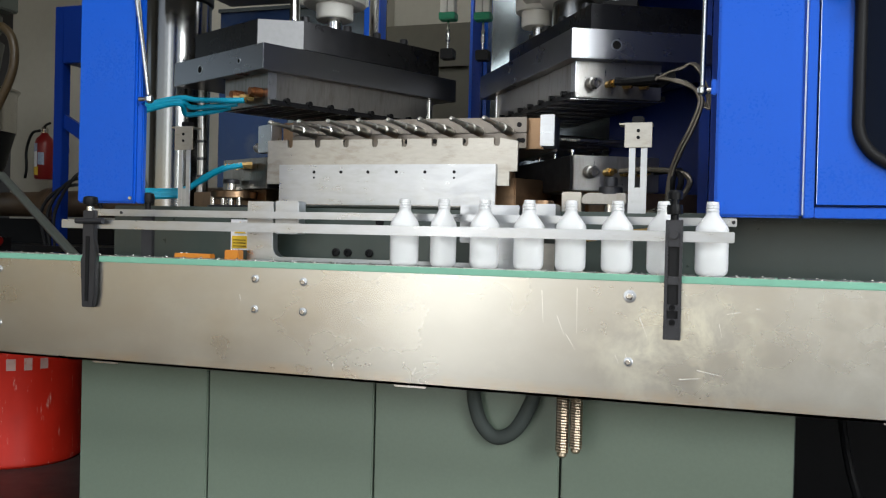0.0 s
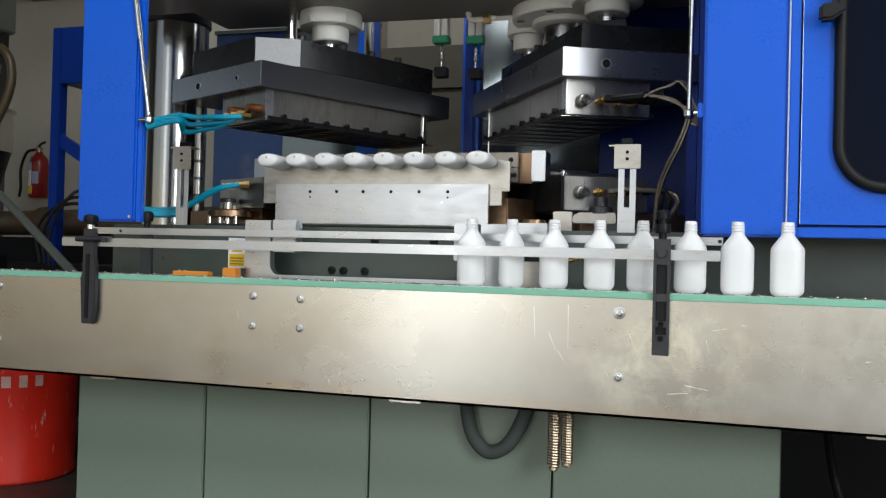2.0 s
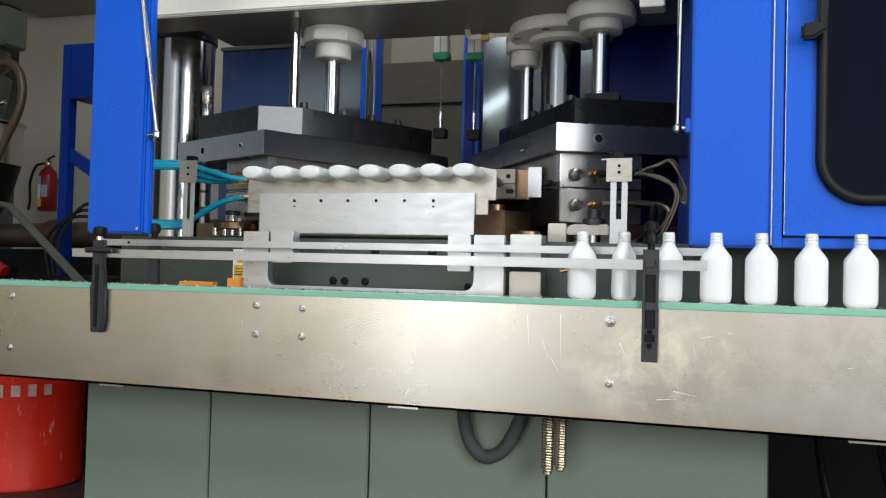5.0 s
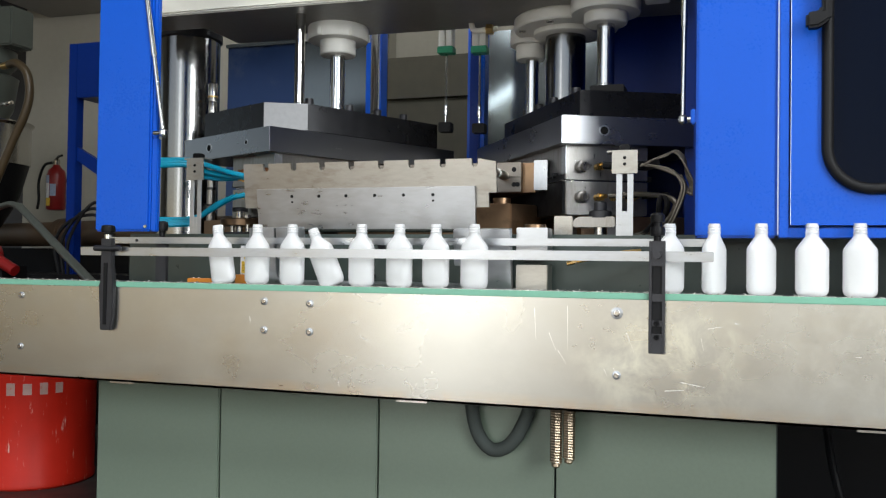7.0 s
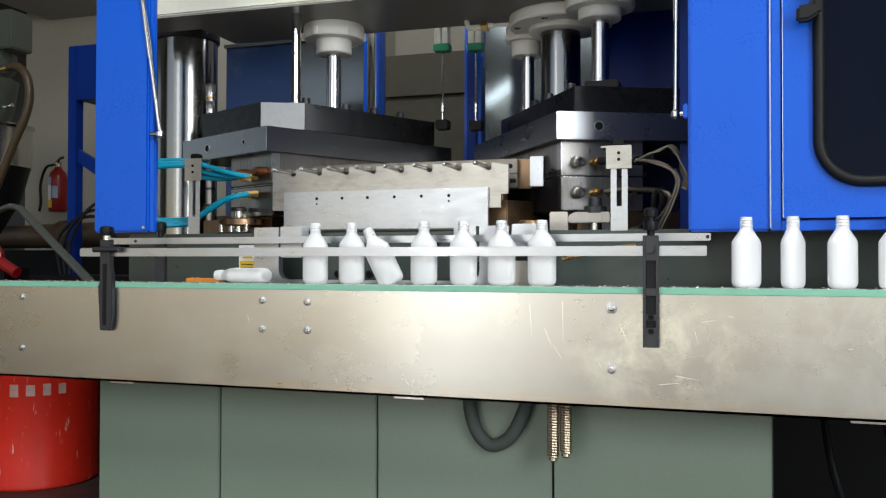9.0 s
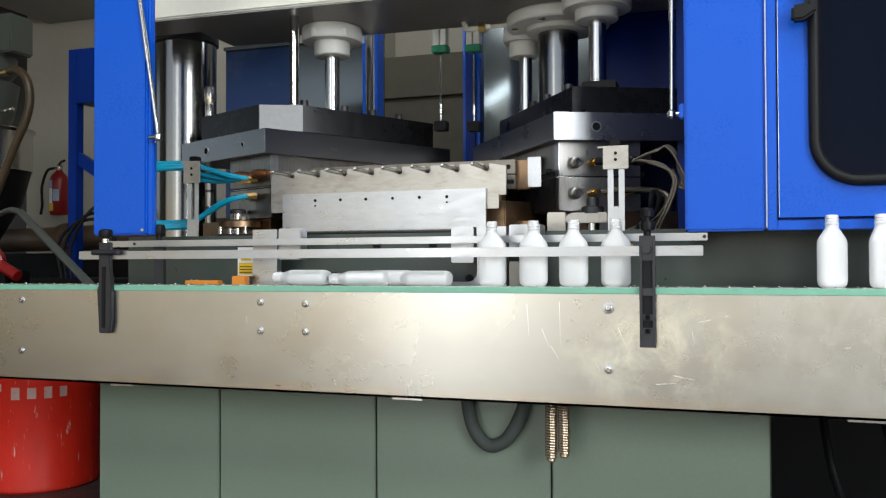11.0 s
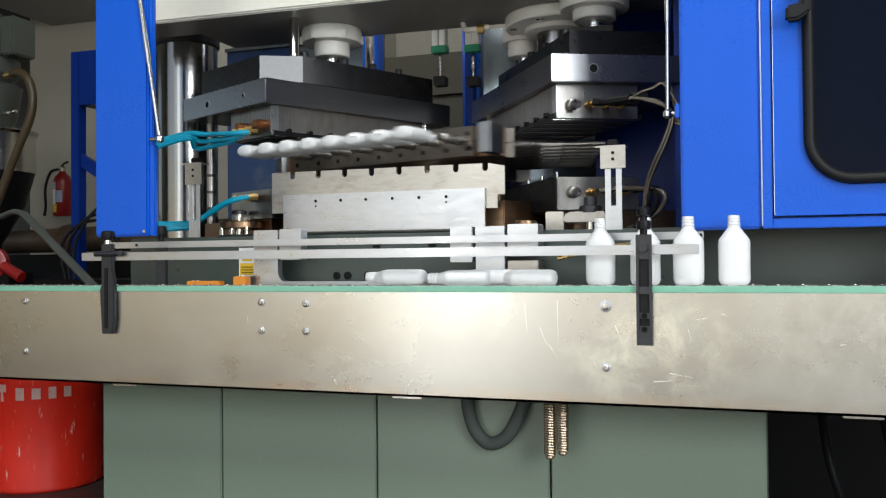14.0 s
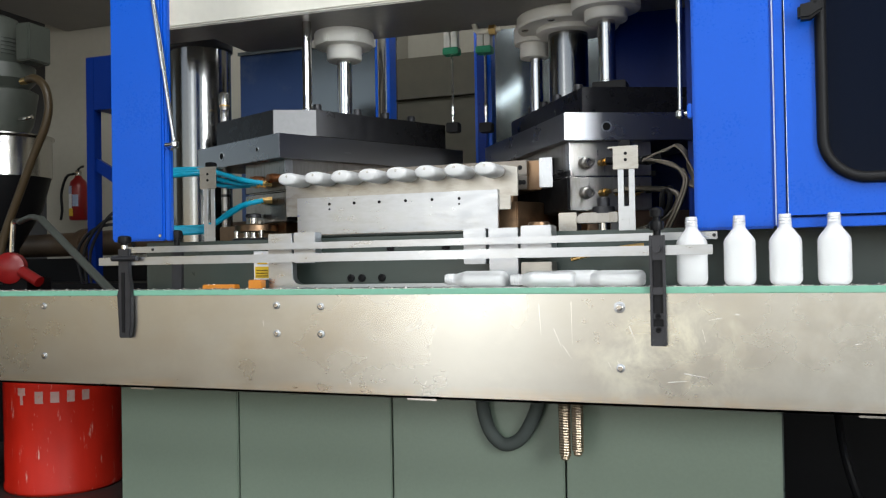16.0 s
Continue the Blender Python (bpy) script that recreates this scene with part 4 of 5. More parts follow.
part("oil_pipe", tube([(0.2, 0.64, ZU), (0.21, 0.63, ZU - 0.02), (0.235, 0.62, ZU - 0.024), (0.27, 0.63, ZU - 0.02)], 0.007, 10), M_CREAM, beam)
part("pipe_nut", lathe([(0, 0.013), (0.016, 0.013)], (0.245, 0.62, ZU - 0.024), (1, 0, 0), 6), M_BRASS, beam)

M_CAP = mat("green_end_cap", (0.005, 0.23, 0.12), 0.4, 0.0, 0.08, 60)
# linear transducers: body on the crosshead, rod on the platen
for x, y, up_ in ((0.084, 0.8, upL), (0.172, 0.82, upR)):
    t = thing("linear_transducer", (x, y, ZU), "white linear transducer with a green end cap", "sensor", "linear transducers")
    part("body", box(x - 0.019, x - 0.001, y - 0.014, y + 0.014, 0.637, 0.8), M_WHITE, t, "", 0.002)
    part("body", box(x + 0.001, x + 0.019, y - 0.014, y + 0.014, 0.637, 0.8), M_WHITE, t, "", 0.002)
    part("end_cap", box(x - 0.022, x + 0.022, y - 0.016, y + 0.016, 0.619, 0.638), M_CAP, t, "green plastic end cap", 0.002)
    part("transducer_rod", lathe([(0, 0.003), (0.02, 0.003), (0.022, 0.006), (0.034, 0.006), (0.036, 0.004), (0.05, 0.0055), (0.056, 0.003), (0.3, 0.003)], (x, y, 0.43), (0, 0, 1), 10), M_CHROME, up_, "thin steel transducer rod")
    part("transducer_foot", box(x - 0.017, x + 0.017, y - 0.012, y + 0.02, 0.405, 0.431), M_BLACK, up_, "", 0.002)

# chrome tie column with cap, and a thin guide column
col = thing("tie_column", (-0.64, 0.68, 0.11), "large chrome tie column with a dark collar", "column")
part("shaft", rod((-0.64, 0.68, 0.105), (-0.64, 0.68, 0.71), 0.0844, 48), M_COLUMN, col)
part("collar", lathe([(0, 0.087), (0.004, 0.0905), (0.022, 0.0905), (0.026, 0.087)], (-0.64, 0.68, 0.668), (0, 0, 1), 48), M_DARK, col)
gc = thing("guide_column", (-0.522, 0.62, 0.11), "slim dark chrome guide column with a brass ring", "column")
part("shaft", rod((-0.522, 0.62, 0.105), (-0.522, 0.62, 0.5), 0.0115, 20), M_MOULD, gc)
for z in (0.2, 0.245, 0.29, 0.4):
    part("clamp_ring", lathe([(0, 0.0118), (0.001, 0.0128), (0.006, 0.0128), (0.007, 0.0118)], (-0.522, 0.62, z), (0, 0, 1), 20), M_DARK, gc)
part("head", lathe([(0, 0.012), (0.03, 0.012), (0.033, 0.0105), (0.042, 0.0105), (0.045, 0.0135), (0.075, 0.0135), (0.079, 0.012)], (-0.522, 0.62, 0.455), (0, 0, 1), 20), M_DULLCHROME, gc)
part("ring", lathe([(0, 0.0138), (0.004, 0.0138)], (-0.522, 0.62, 0.495), (0, 0, 1), 20), M_BRASS, gc)

# ---- blue frame ----
lc = thing("blue_column", (-0.355, 0.1, 0.1), "bright blue painted sheet steel column", "machine frame")
bm = prism(bmesh.new(), [(-0.445, 0.075), (-0.311, 0.075), (-0.311, 0.09), (-0.445, 0.09)], 0.11, 1.0)
part("shell", bm, M_BLUE, lc, "", 0.004)
part("flange", box(-0.311, -0.297, 0.08, 0.092, 0.11, 0.3), M_BLUE, lc, "", 0.002)
part("flange_lip", box(-0.311, -0.301, 0.08, 0.092, 0.3, 1.0), M_BLUE, lc, "", 0.002)
part("rivet", lathe([(0, 0.004), (0.002, 0.003)], (-0.32, 0.075, 0.12), (0, -1, 0), 10), M_DULLCHROME, lc)
rc = thing("blue_cabinet", (1.2, 0.3, 0.1), "bright blue painted machine enclosure with a windowed door", "machine enclosure")
part("side_panel", box(0.757, 0.884, 0.075, 0.095, 0.1, 1.0), M_BLUE, rc, "", 0.004)
# Pale strips that paint the highlight along the enclosure and door edges.
M_EDGEGLINT = mat("painted_edge_highlight", (0.85, 0.9, 0.95), 0.6, 0.0, 0.15, 90)
part("edge_highlight", box(0.8836, 0.8856, 0.0715, 0.09, 0.105, 1.0), M_EDGEGLINT, rc, "pale strip painted as the edge highlight")
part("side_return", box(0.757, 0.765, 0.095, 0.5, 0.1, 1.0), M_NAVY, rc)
part("side_flange", box(0.748, 0.757, 0.08, 0.095, 0.29, 0.315), M_BLUE, rc, "", 0.002)
part("corner_strip", box(0.8855, 0.9, 0.066, 0.095, 0.1, 1.0), M_BLUE, rc, "", 0.0015)
part("bottom_rail", box(0.9, 2.0, 0.068, 0.095, 0.1, 0.116), M_BLUE, rc, "", 0.0015)
part("frame_strip", box(0.886, 0.934, 0.096, 0.1, 0.1, 1.0), M_BLUE, rc)
part("frame_strip", box(0.9345, 2.0, 0.096, 0.1, 0.1, 0.14), M_BLUE, rc)
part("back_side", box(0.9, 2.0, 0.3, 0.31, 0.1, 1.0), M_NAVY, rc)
R_, WX, WZ = 0.066, 0.956, 0.176
bend = []
for k in range(13):
    a = radians(180 + 7.5 * k)
    bend.append((WX + R_ + R_ * math.cos(a), WZ + R_ + R_ * math.sin(a)))
outline = [(0.9025, 0.12), (2.0, 0.12), (2.0, WZ)] + bend[::-1] + [(WX, 1.0), (0.9025, 1.0)]
door = part("door", slab(bmesh.new(), outline, 0.064, 0.085), M_BLUE, rc, "blue door with a rounded window")
part("door_stile", slab(bmesh.new(), [(1.7, WZ + 0.0005), (2.0, WZ + 0.0005), (2.0, 1.0), (1.7, 1.0)], 0.064, 0.085), M_BLUE, door)
part("edge_highlight", box(0.9025, 0.9031, 0.0632, 0.066, 0.121, 1.0), M_EDGEGLINT, door, "pale strip painted as the edge highlight")
part("window_pane", box(0.935, 1.71, 0.0855, 0.0895, 0.165, 1.0), M_GLASS, door, "dark tinted window pane")
arc = [(WX, 0.06, 1.0), (WX, 0.06, 0.7), (WX, 0.06, 0.45), (WX, 0.06, WZ + R_ + 0.02)]
arc += [(x, 0.06, z) for x, z in bend]
arc += [(WX + R_ + 0.02, 0.06, WZ), (1.25, 0.06, WZ), (1.5, 0.06, WZ), (1.75, 0.06, WZ)]
part("rubber_seal", tube(arc, 0.009, 12, steps=2), M_RUBBER, door, "thick black rubber window seal")
bm = slab(bmesh.new(), [(0.922, 0.425), (0.94, 0.425), (0.958, 0.437), (0.966, 0.6), (0.945, 0.6), (0.945, 0.452), (0.922, 0.449)], 0.028, 0.05)
part("door_handle", bm, M_RUBBER, door, "black plastic door handle", 0.004)


def gas_strut(a, b, r):
    t = thing("gas_strut", a, "slim chrome gas strut with a ball joint", "strut", "gas struts")
    a, b = Vector(a), Vector(b)
    part("rod", rod(a, b, r * 0.75, 14), M_CHROME, t)
    part("tube", rod(a + (b - a) * 0.45, b, r, 14), M_CHROME, t)
    part("ball_joint", lathe([(-0.008, 0.004), (-0.004, 0.0085), (0.004, 0.0085), (0.008, 0.004)], a, (0, 0, 1), 14), M_CHROME, t)
    part("pin", rod(a, a + Vector((-0.022 if b.x < a.x else 0.024, 0, 0)), 0.005, 10), M_DULLCHROME, t)


gas_strut((-0.277, 0.07, 0.309), (-0.334, 0.07, 0.66), 0.0055)
gas_strut((0.734, 0.12, 0.304), (0.737, 0.12, 0.66), 0.0055)

# ---- rear of the machine ----
rear = thing("rear_guard", (0.1, 1.3, 0.11), "satin sheet rear guards with blue posts", "machine guard")
part("guard_panel", box(-0.906, -0.64, 1.3, 1.31, 0.1, 0.82), M_BLUEPANEL, rear, "blue satin rear guard with painted gray reflections")
part("guard_panel", box(-0.638, -0.29, 1.3, 1.31, 0.1, 0.82), M_PANEL, rear, "gray satin rear guard")
part("guard_edge", box(-0.91, -0.29, 1.29, 1.315, 0.82, 0.832), M_PANEL, rear, "bright folded panel edge")
bm = box(0.05, 0.6, 1.25, 1.26, 0.1, 0.82)
bmesh.ops.rotate(bm, verts=bm.verts, cent=(0, 1.25, 0.1), matrix=Matrix.Rotation(radians(-5.0), 3, "X"))
part("guard_panel", bm, M_PANEL, rear, "gray satin rear guard")
part("post", box(-0.325, -0.272, 1.2, 1.26, 0.1, 1.3), M_BLUE, rear, "", 0.003)
part("post", box(0.084, 0.135, 1.0, 1.05, 0.1, 1.3), M_BLUE, rear, "", 0.003)
part("post", box(0.096, 0.125, 0.985, 0.998, 0.1, 1.3), M_NAVY, rear, "", 0.003)
# inner walls carry their shade in the navy colour
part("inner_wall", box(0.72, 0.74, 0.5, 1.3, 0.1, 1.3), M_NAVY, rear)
part("inner_wall", box(0.5, 0.75, 0.82, 0.84, 0.1, 1.3), M_NAVY, rear, "inner blue sheet darkened for shade")
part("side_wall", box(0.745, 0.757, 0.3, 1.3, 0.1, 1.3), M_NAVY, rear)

cov = thing("rear_machine", (-0.4, 2.5, FLOOR), "dark olive covered machine standing behind", "machine")
part("body", box(-1.3, 0.5, 2.35, 2.8, FLOOR, 0.8), M_OLIVE, cov, "", 0.02)
part("hood", box(-1.25, 0.45, 2.37, 2.78, 0.8, 1.03), M_OLIVE, cov, "", 0.03)
# Hidden tube set where its reflection draws the streak on the guard panel.
tl = thing("reflection_tube", (0.1, 1.05, 0.86), "unseen lit tube placed for the streak on the rear guard", "lamp")
M_TUBE = bpy.data.materials.new("lit_tube")
M_TUBE.use_nodes = True
_t = M_TUBE.node_tree.nodes["Principled BSDF"]
_t.inputs["Emission Color"].default_value, _t.inputs["Emission Strength"].default_value = (0.9, 0.97, 1, 1), 12.0
part("tube", rod((-0.096, 0.742, 0.776), (0.044, 0.747, 0.868), 0.019, 14), M_TUBE, tl)
part("housing", rod((-0.096, 0.725, 0.806), (0.044, 0.728, 0.898), 0.018, 8), M_WHITE, tl)
part("bracket", box(0.05, 0.07, 0.66, 0.88, 0.8, 0.815), M_DARK, tl)
bf = thing("blue_stand", (-1.42, 1.2, FLOOR), "dark blue painted steel stand with a diagonal brace", "frame")
part("upright", box(-1.521, -1.483, 1.2, 1.24, FLOOR, 0.853), M_NAVY, bf, "", 0.002)
part("box_head", box(-1.483, -1.2, 1.2, 1.4, 0.65, 0.853), M_NAVY, bf, "", 0.002)
part("brace", slab(bmesh.new(), [(-1.483, 0.42), (-1.3, 0.31), (-1.3, 0.37), (-1.483, 0.47)], 1.21, 1.23), M_NAVY, bf)

# ---- far corner: extinguisher, dosing machine, pipe ----
fe = thing("fire_extinguisher", (-2.458, 2.16, 0.305), "red dry powder fire extinguisher with a printed label", "fire extinguisher")
ex, ey = -2.437, 2.16
part("cylinder", lathe([(0, 0.04), (0.008, 0.046), (0.17, 0.046), (0.2, 0.039), (0.22, 0.02), (0.23, 0.016)], (ex, ey, 0.305), (0, 0, 1), 28), M_REDPL, fe)
part("valve", lathe([(0, 0.015), (0.02, 0.017), (0.03, 0.01)], (ex, ey, 0.535), (0, 0, 1), 12), M_DULLCHROME, fe)
part("lever", tube([(ex - 0.01, ey, 0.56), (ex + 0.02, ey - 0.01, 0.575), (ex + 0.05, ey - 0.02, 0.58)], 0.006, 8), M_BLACK, fe)
part("hose", tube([(ex - 0.01, ey - 0.02, 0.545), (ex - 0.06, ey - 0.02, 0.53), (ex - 0.092, ey - 0.02, 0.45), (ex - 0.08, ey - 0.03, 0.36), (ex - 0.06, ey - 0.06, 0.31)], 0.007, 8), M_RUBBER, fe)
for z0, z1, a0, a1, m_ in ((0.365, 0.44, -140, -92, M_LABEL), (0.44, 0.48, -145, -92, M_BLUELABEL), (0.325, 0.365, -140, -85, M_YELLOW), (0.375, 0.435, -88, -50, M_BLUELABEL)):
    bm = bmesh.new()
    n = 8
    vs = [[bm.verts.new((ex + 0.0472 * math.cos(radians(a0 + (a1 - a0) * k / n)), ey + 0.0472 * math.sin(radians(a0 + (a1 - a0) * k / n)), z)) for k in range(n + 1)] for z in (z0, z1)]
    for k in range(n):
        bm.faces.new((vs[0][k], vs[0][k + 1], vs[1][k + 1], vs[1][k]))
    part("label", bm, m_, fe, "printed label")
part("hook", box(ex - 0.03, ex + 0.03, ey + 0.044, 2.3, 0.45, 0.47), M_DULLCHROME, fe)
pillar = solid("wall_pillar", box(-2.783, -1.0, 2.3, 3.19, FLOOR, 2.89), M_WALL, "pale plastered pillar in the far corner", "wall", kind="structure")

# Dark sheet in place of the unlit recess beside the pillar.
solid("alcove_panel", box(-5.79, -2.79, 2.95, 3.0, FLOOR, 2.6), M_DARK, "dark panel standing in for the unlit alcove at the rear wall", "shutter", kind="structure")
dm = thing("resin_hopper", (-2.3, 1.6, FLOOR), "gray-green dosing motor over a steel resin hopper", "hopper loader")
hx, hy = -2.09, 1.35
part("motor", lathe([(0.9, 0.085), (0.92, 0.1), (1.06, 0.1), (1.1, 0.085), (1.115, 0.05)], (hx - 0.03, hy, 0), (0, 0, 1), 24), M_GGRAY, dm)
for k in range(5):
    part("cooling_fin", lathe([(0, 0.098), (0.001, 0.105), (0.004, 0.105), (0.005, 0.098)], (hx - 0.03, hy, 0.945 + 0.016 * k), (0, 0, 1), 24), M_GGRAY, dm)
part("motor_neck", lathe([(0.8, 0.09), (0.84, 0.13), (0.9, 0.13), (0.905, 0.09)], (hx, hy, 0), (0, 0, 1), 24), M_GGRAY, dm)
part("control_box", box(-1.955, -1.885, hy - 0.06, hy + 0.06, 0.9, 1.055), M_GGRAY, dm, "", 0.006)
part("head", lathe([(0.605, 0.09), (0.66, 0.12), (0.79, 0.14), (0.8, 0.12)], (hx, hy, 0), (0, 0, 1), 28), M_GGRAY, dm)
part("bowl", lathe([(0.435, 0.19), (0.59, 0.19), (0.6, 0.2), (0.606, 0.2)], (hx, hy, 0), (0, 0, 1), 36), M_DULLCHROME, dm, "polished steel hopper ring")
part("cone", lathe([(0.14, 0.06), (0.3, 0.15), (0.435, 0.185)], (hx, hy, 0), (0, 0, 1), 36), M_BLACK, dm)
part("throat", lathe([(-0.2, 0.06), (0.14, 0.06)], (hx, hy, 0), (0, 0, 1), 24), M_BLACK, dm)
part("toggle_latch", tube([(-1.93, 1.28, 0.66), (-1.86, 1.25, 0.655), (-1.83, 1.25, 0.66)], 0.008, 8), M_DULLCHROME, dm)
part("hose_union", rod((-1.87, 1.24, 0.8), (-1.8, 1.22, 0.8), 0.014, 12), M_BRASS, dm)
part("suction_hose", tube([(-1.82, 1.22, 0.8), (-1.76, 1.2, 0.795), (-1.715, 1.2, 0.755), (-1.7, 1.2, 0.68), (-1.72, 1.2, 0.6), (-1.775, 1.2, 0.5), (-1.865, 1.2, 0.32), (-1.93, 1.2, 0.18), (-1.98, 1.2, 0.0)], 0.016, 12), M_HOSE, dm, "brown suction hose")
part("cable", tube([(hx - 0.1, hy - 0.13, 0.78), (hx + 0.02, hy - 0.16, 0.76), (hx + 0.0, hy - 0.16, 0.65), (hx - 0.1, hy - 0.14, 0.62)], 0.008, 8), M_RUBBER, dm)
part("foot_frame", box(hx - 0.2, hx + 0.2, hy - 0.15, hy + 0.2, FLOOR, -0.2), M_BLACK, dm)

pp = thing("barrel_pipe", (-1.6, 1.3, 0.05), "rusty horizontal extruder barrel pipe", "pipe")
part("pipe", rod((-2.4, 1.7, 0.16), (-0.5, 0.95, 0.15), 0.05, 20), M_RUST, pp)
part("flange", rod((-1.75, 1.445, 0.158), (-1.7, 1.425, 0.158), 0.062, 20), M_RUST, pp)
part("support", box(-1.2, -1.1, 1.15, 1.3, FLOOR, 0.11), M_BLACK, pp)
part("tray", box(-2.3, -0.6, 1.1, 1.6, -0.02, 0.0), M_BLACK, pp)
# Added dark backing that hides the lit wall below the pipe.
part("base", box(-2.3, -0.55, 1.55, 1.85, FLOOR, 0.1), M_BLACK, pp, "dark block added as backing below the pipe", 0.004)
part("tray_support", box(-1.0, -0.95, 1.3, 1.5, FLOOR, -0.02), M_BLACK, pp)
for k in range(3):
    part("cable", tube([(-1.5 + 0.02 * k, 1.15, 0.0), (-1.52 + 0.03 * k, 1.15, 0.12), (-1.45 + 0.03 * k, 1.16, 0.2 + 0.02 * k), (-1.36, 1.2, 0.21 + 0.02 * k), (-1.3, 1.2, 0.12)], 0.006, 8), M_RUBBER, pp, "black cable")

rv = thing("red_valve", (-1.360, 0.7, 0.03), "red valve handwheel cover with a steel lever", "valve")
part("body", lathe([(-0.025, 0.03), (-0.012, 0.05), (0.012, 0.05), (0.025, 0.03)], (-1.375, 0.7, 0.06), (0.3, -0.95, 0), 20), M_REDPL, rv)
part("spout", tube([(-1.330, 0.7, 0.05), (-1.290, 0.7, 0.03), (-1.260, 0.7, 0.015)], 0.018, 10), M_REDPL, rv)
part("lever", tube([(-1.360, 0.69, 0.11), (-1.355, 0.69, 0.18), (-1.350, 0.69, 0.205), (-1.320, 0.69, 0.21)], 0.008, 8), M_CHROME, rv)
part("conduit", rod((-1.12, 0.568, 0.202), (-0.55, 0.212, -0.013), 0.0105, 14), M_GGRAY, rv, "gray straight conduit")
part("conduit_link", tube([(-1.33, 0.69, 0.205), (-1.22, 0.63, 0.214), (-1.12, 0.568, 0.202)], 0.009, 10), M_GGRAY, rv)
part("stand", box(-1.410, -1.310, 0.7, 0.8, FLOOR, 0.03), M_BLACK, rv)


def drum(x, y, label):
    t = thing("oil_drum", (x, y, FLOOR), label, "drum", "red oil drums")
    part("shell", lathe([(0.0, 0.168), (0.006, 0.173), (0.018, 0.173), (0.022, 0.17), (0.2, 0.172), (0.36, 0.174), (0.375, 0.178), (0.39, 0.174), (0.43, 0.173), (0.436, 0.16)], (x, y, FLOOR), (0, 0, 1), 56), M_RED, t)
    part("lid", lathe([(0.428, 0.16), (0.432, 0.16)], (x, y, FLOOR), (0, 0, 1), 48), M_RED, t)
    return t


d1 = drum(-1.215, 0.75, "red scratched steel oil drum with worn white marks")
drum(-1.475, 0.5, "red steel oil drum standing beside another")
# the printed mark on the drum, as plain white bars
def drum_bar(a0, a1, z0, z1):
    bm = bmesh.new()
    n = 6
    rings = [[bm.verts.new((d1.location.x + rad * math.cos(radians(a0 + (a1 - a0) * k / n)), d1.location.y + rad * math.sin(radians(a0 + (a1 - a0) * k / n)), FLOOR + z)) for k in range(n + 1)] for rad, z in ((0.1728, z0), (0.1745, z0), (0.1745, z1), (0.1728, z1))]
    for i in range(4):
        lo, hi = rings[i], rings[(i + 1) % 4]
        for k in range(n):
            bm.faces.new((lo[k], lo[k + 1], hi[k + 1], hi[k]))
    part("painted_mark", bm, M_WORNWHITE, d1, "worn white painted bar")


for a0, a1, z0, z1 in ((-93, -84, 0.3, 0.322), (-90, -87, 0.272, 0.3), (-74, -66, 0.276, 0.312), (-59, -51, 0.278, 0.31), (-44, -37, 0.278, 0.312), (-30, -23, 0.28, 0.31)):
    drum_bar(a0, a1, z0, z1)


# ---- movement ----
LIFT = [(0, 0.112), (0.4, 0.121), (0.9, 0.123), (2.05, 0.123), (2.3, 0.1), (2.5, 0.062), (2.75, 0.028), (3.0, 0.01), (3.4, 0.0), (8, 0.0), (12.1, 0.0), (12.3, 0.03), (12.5, 0.074), (12.75, 0.1), (13.0, 0.112), (13.5, 0.122), (14.6, 0.122), (14.85, 0.1), (15.0, 0.082), (15.25, 0.04), (15.5, 0.012), (15.9, 0.001), (16, 0.0)]
RISE = [(0, 0.038), (0.5, 0.06), (0.8, 0.071), (1.6, 0.071), (1.7, 0.066), (1.8, 0.042), (1.9, 0.021), (2.0, 0.007), (2.15, 0.001), (2.6, 0.0), (8, 0.0), (12.2, 0.0), (12.5, 0.018), (12.75, 0.032), (13.0, 0.049), (13.3, 0.066), (13.5, 0.071), (14.2, 0.071), (14.3, 0.066), (14.4, 0.042), (14.5, 0.021), (14.6, 0.007), (14.75, 0.001), (15.15, 0.0), (16, 0)]
TURN = [(0, 0), (0.82, 0), (0.92, 5), (1.02, 21), (1.13, 40), (1.23, 64), (1.33, 90), (1.43, 110), (1.53, 118), (1.63, 120), (8, 120), (13.42, 120), (13.54, 126), (13.64, 141), (13.75, 160), (13.85, 184), (13.95, 210), (14.05, 230), (14.15, 238), (14.25, 240), (16, 240)]


def at(keys, t):
    return float(np.interp(t, [k[0] for k in keys], [k[1] for k in keys]))


BELT = [(0, 0), (3.5, 0.2275), (6.5, 0.4275), (9, 0.588), (12.5, 0.8165), (16, 1.039)]


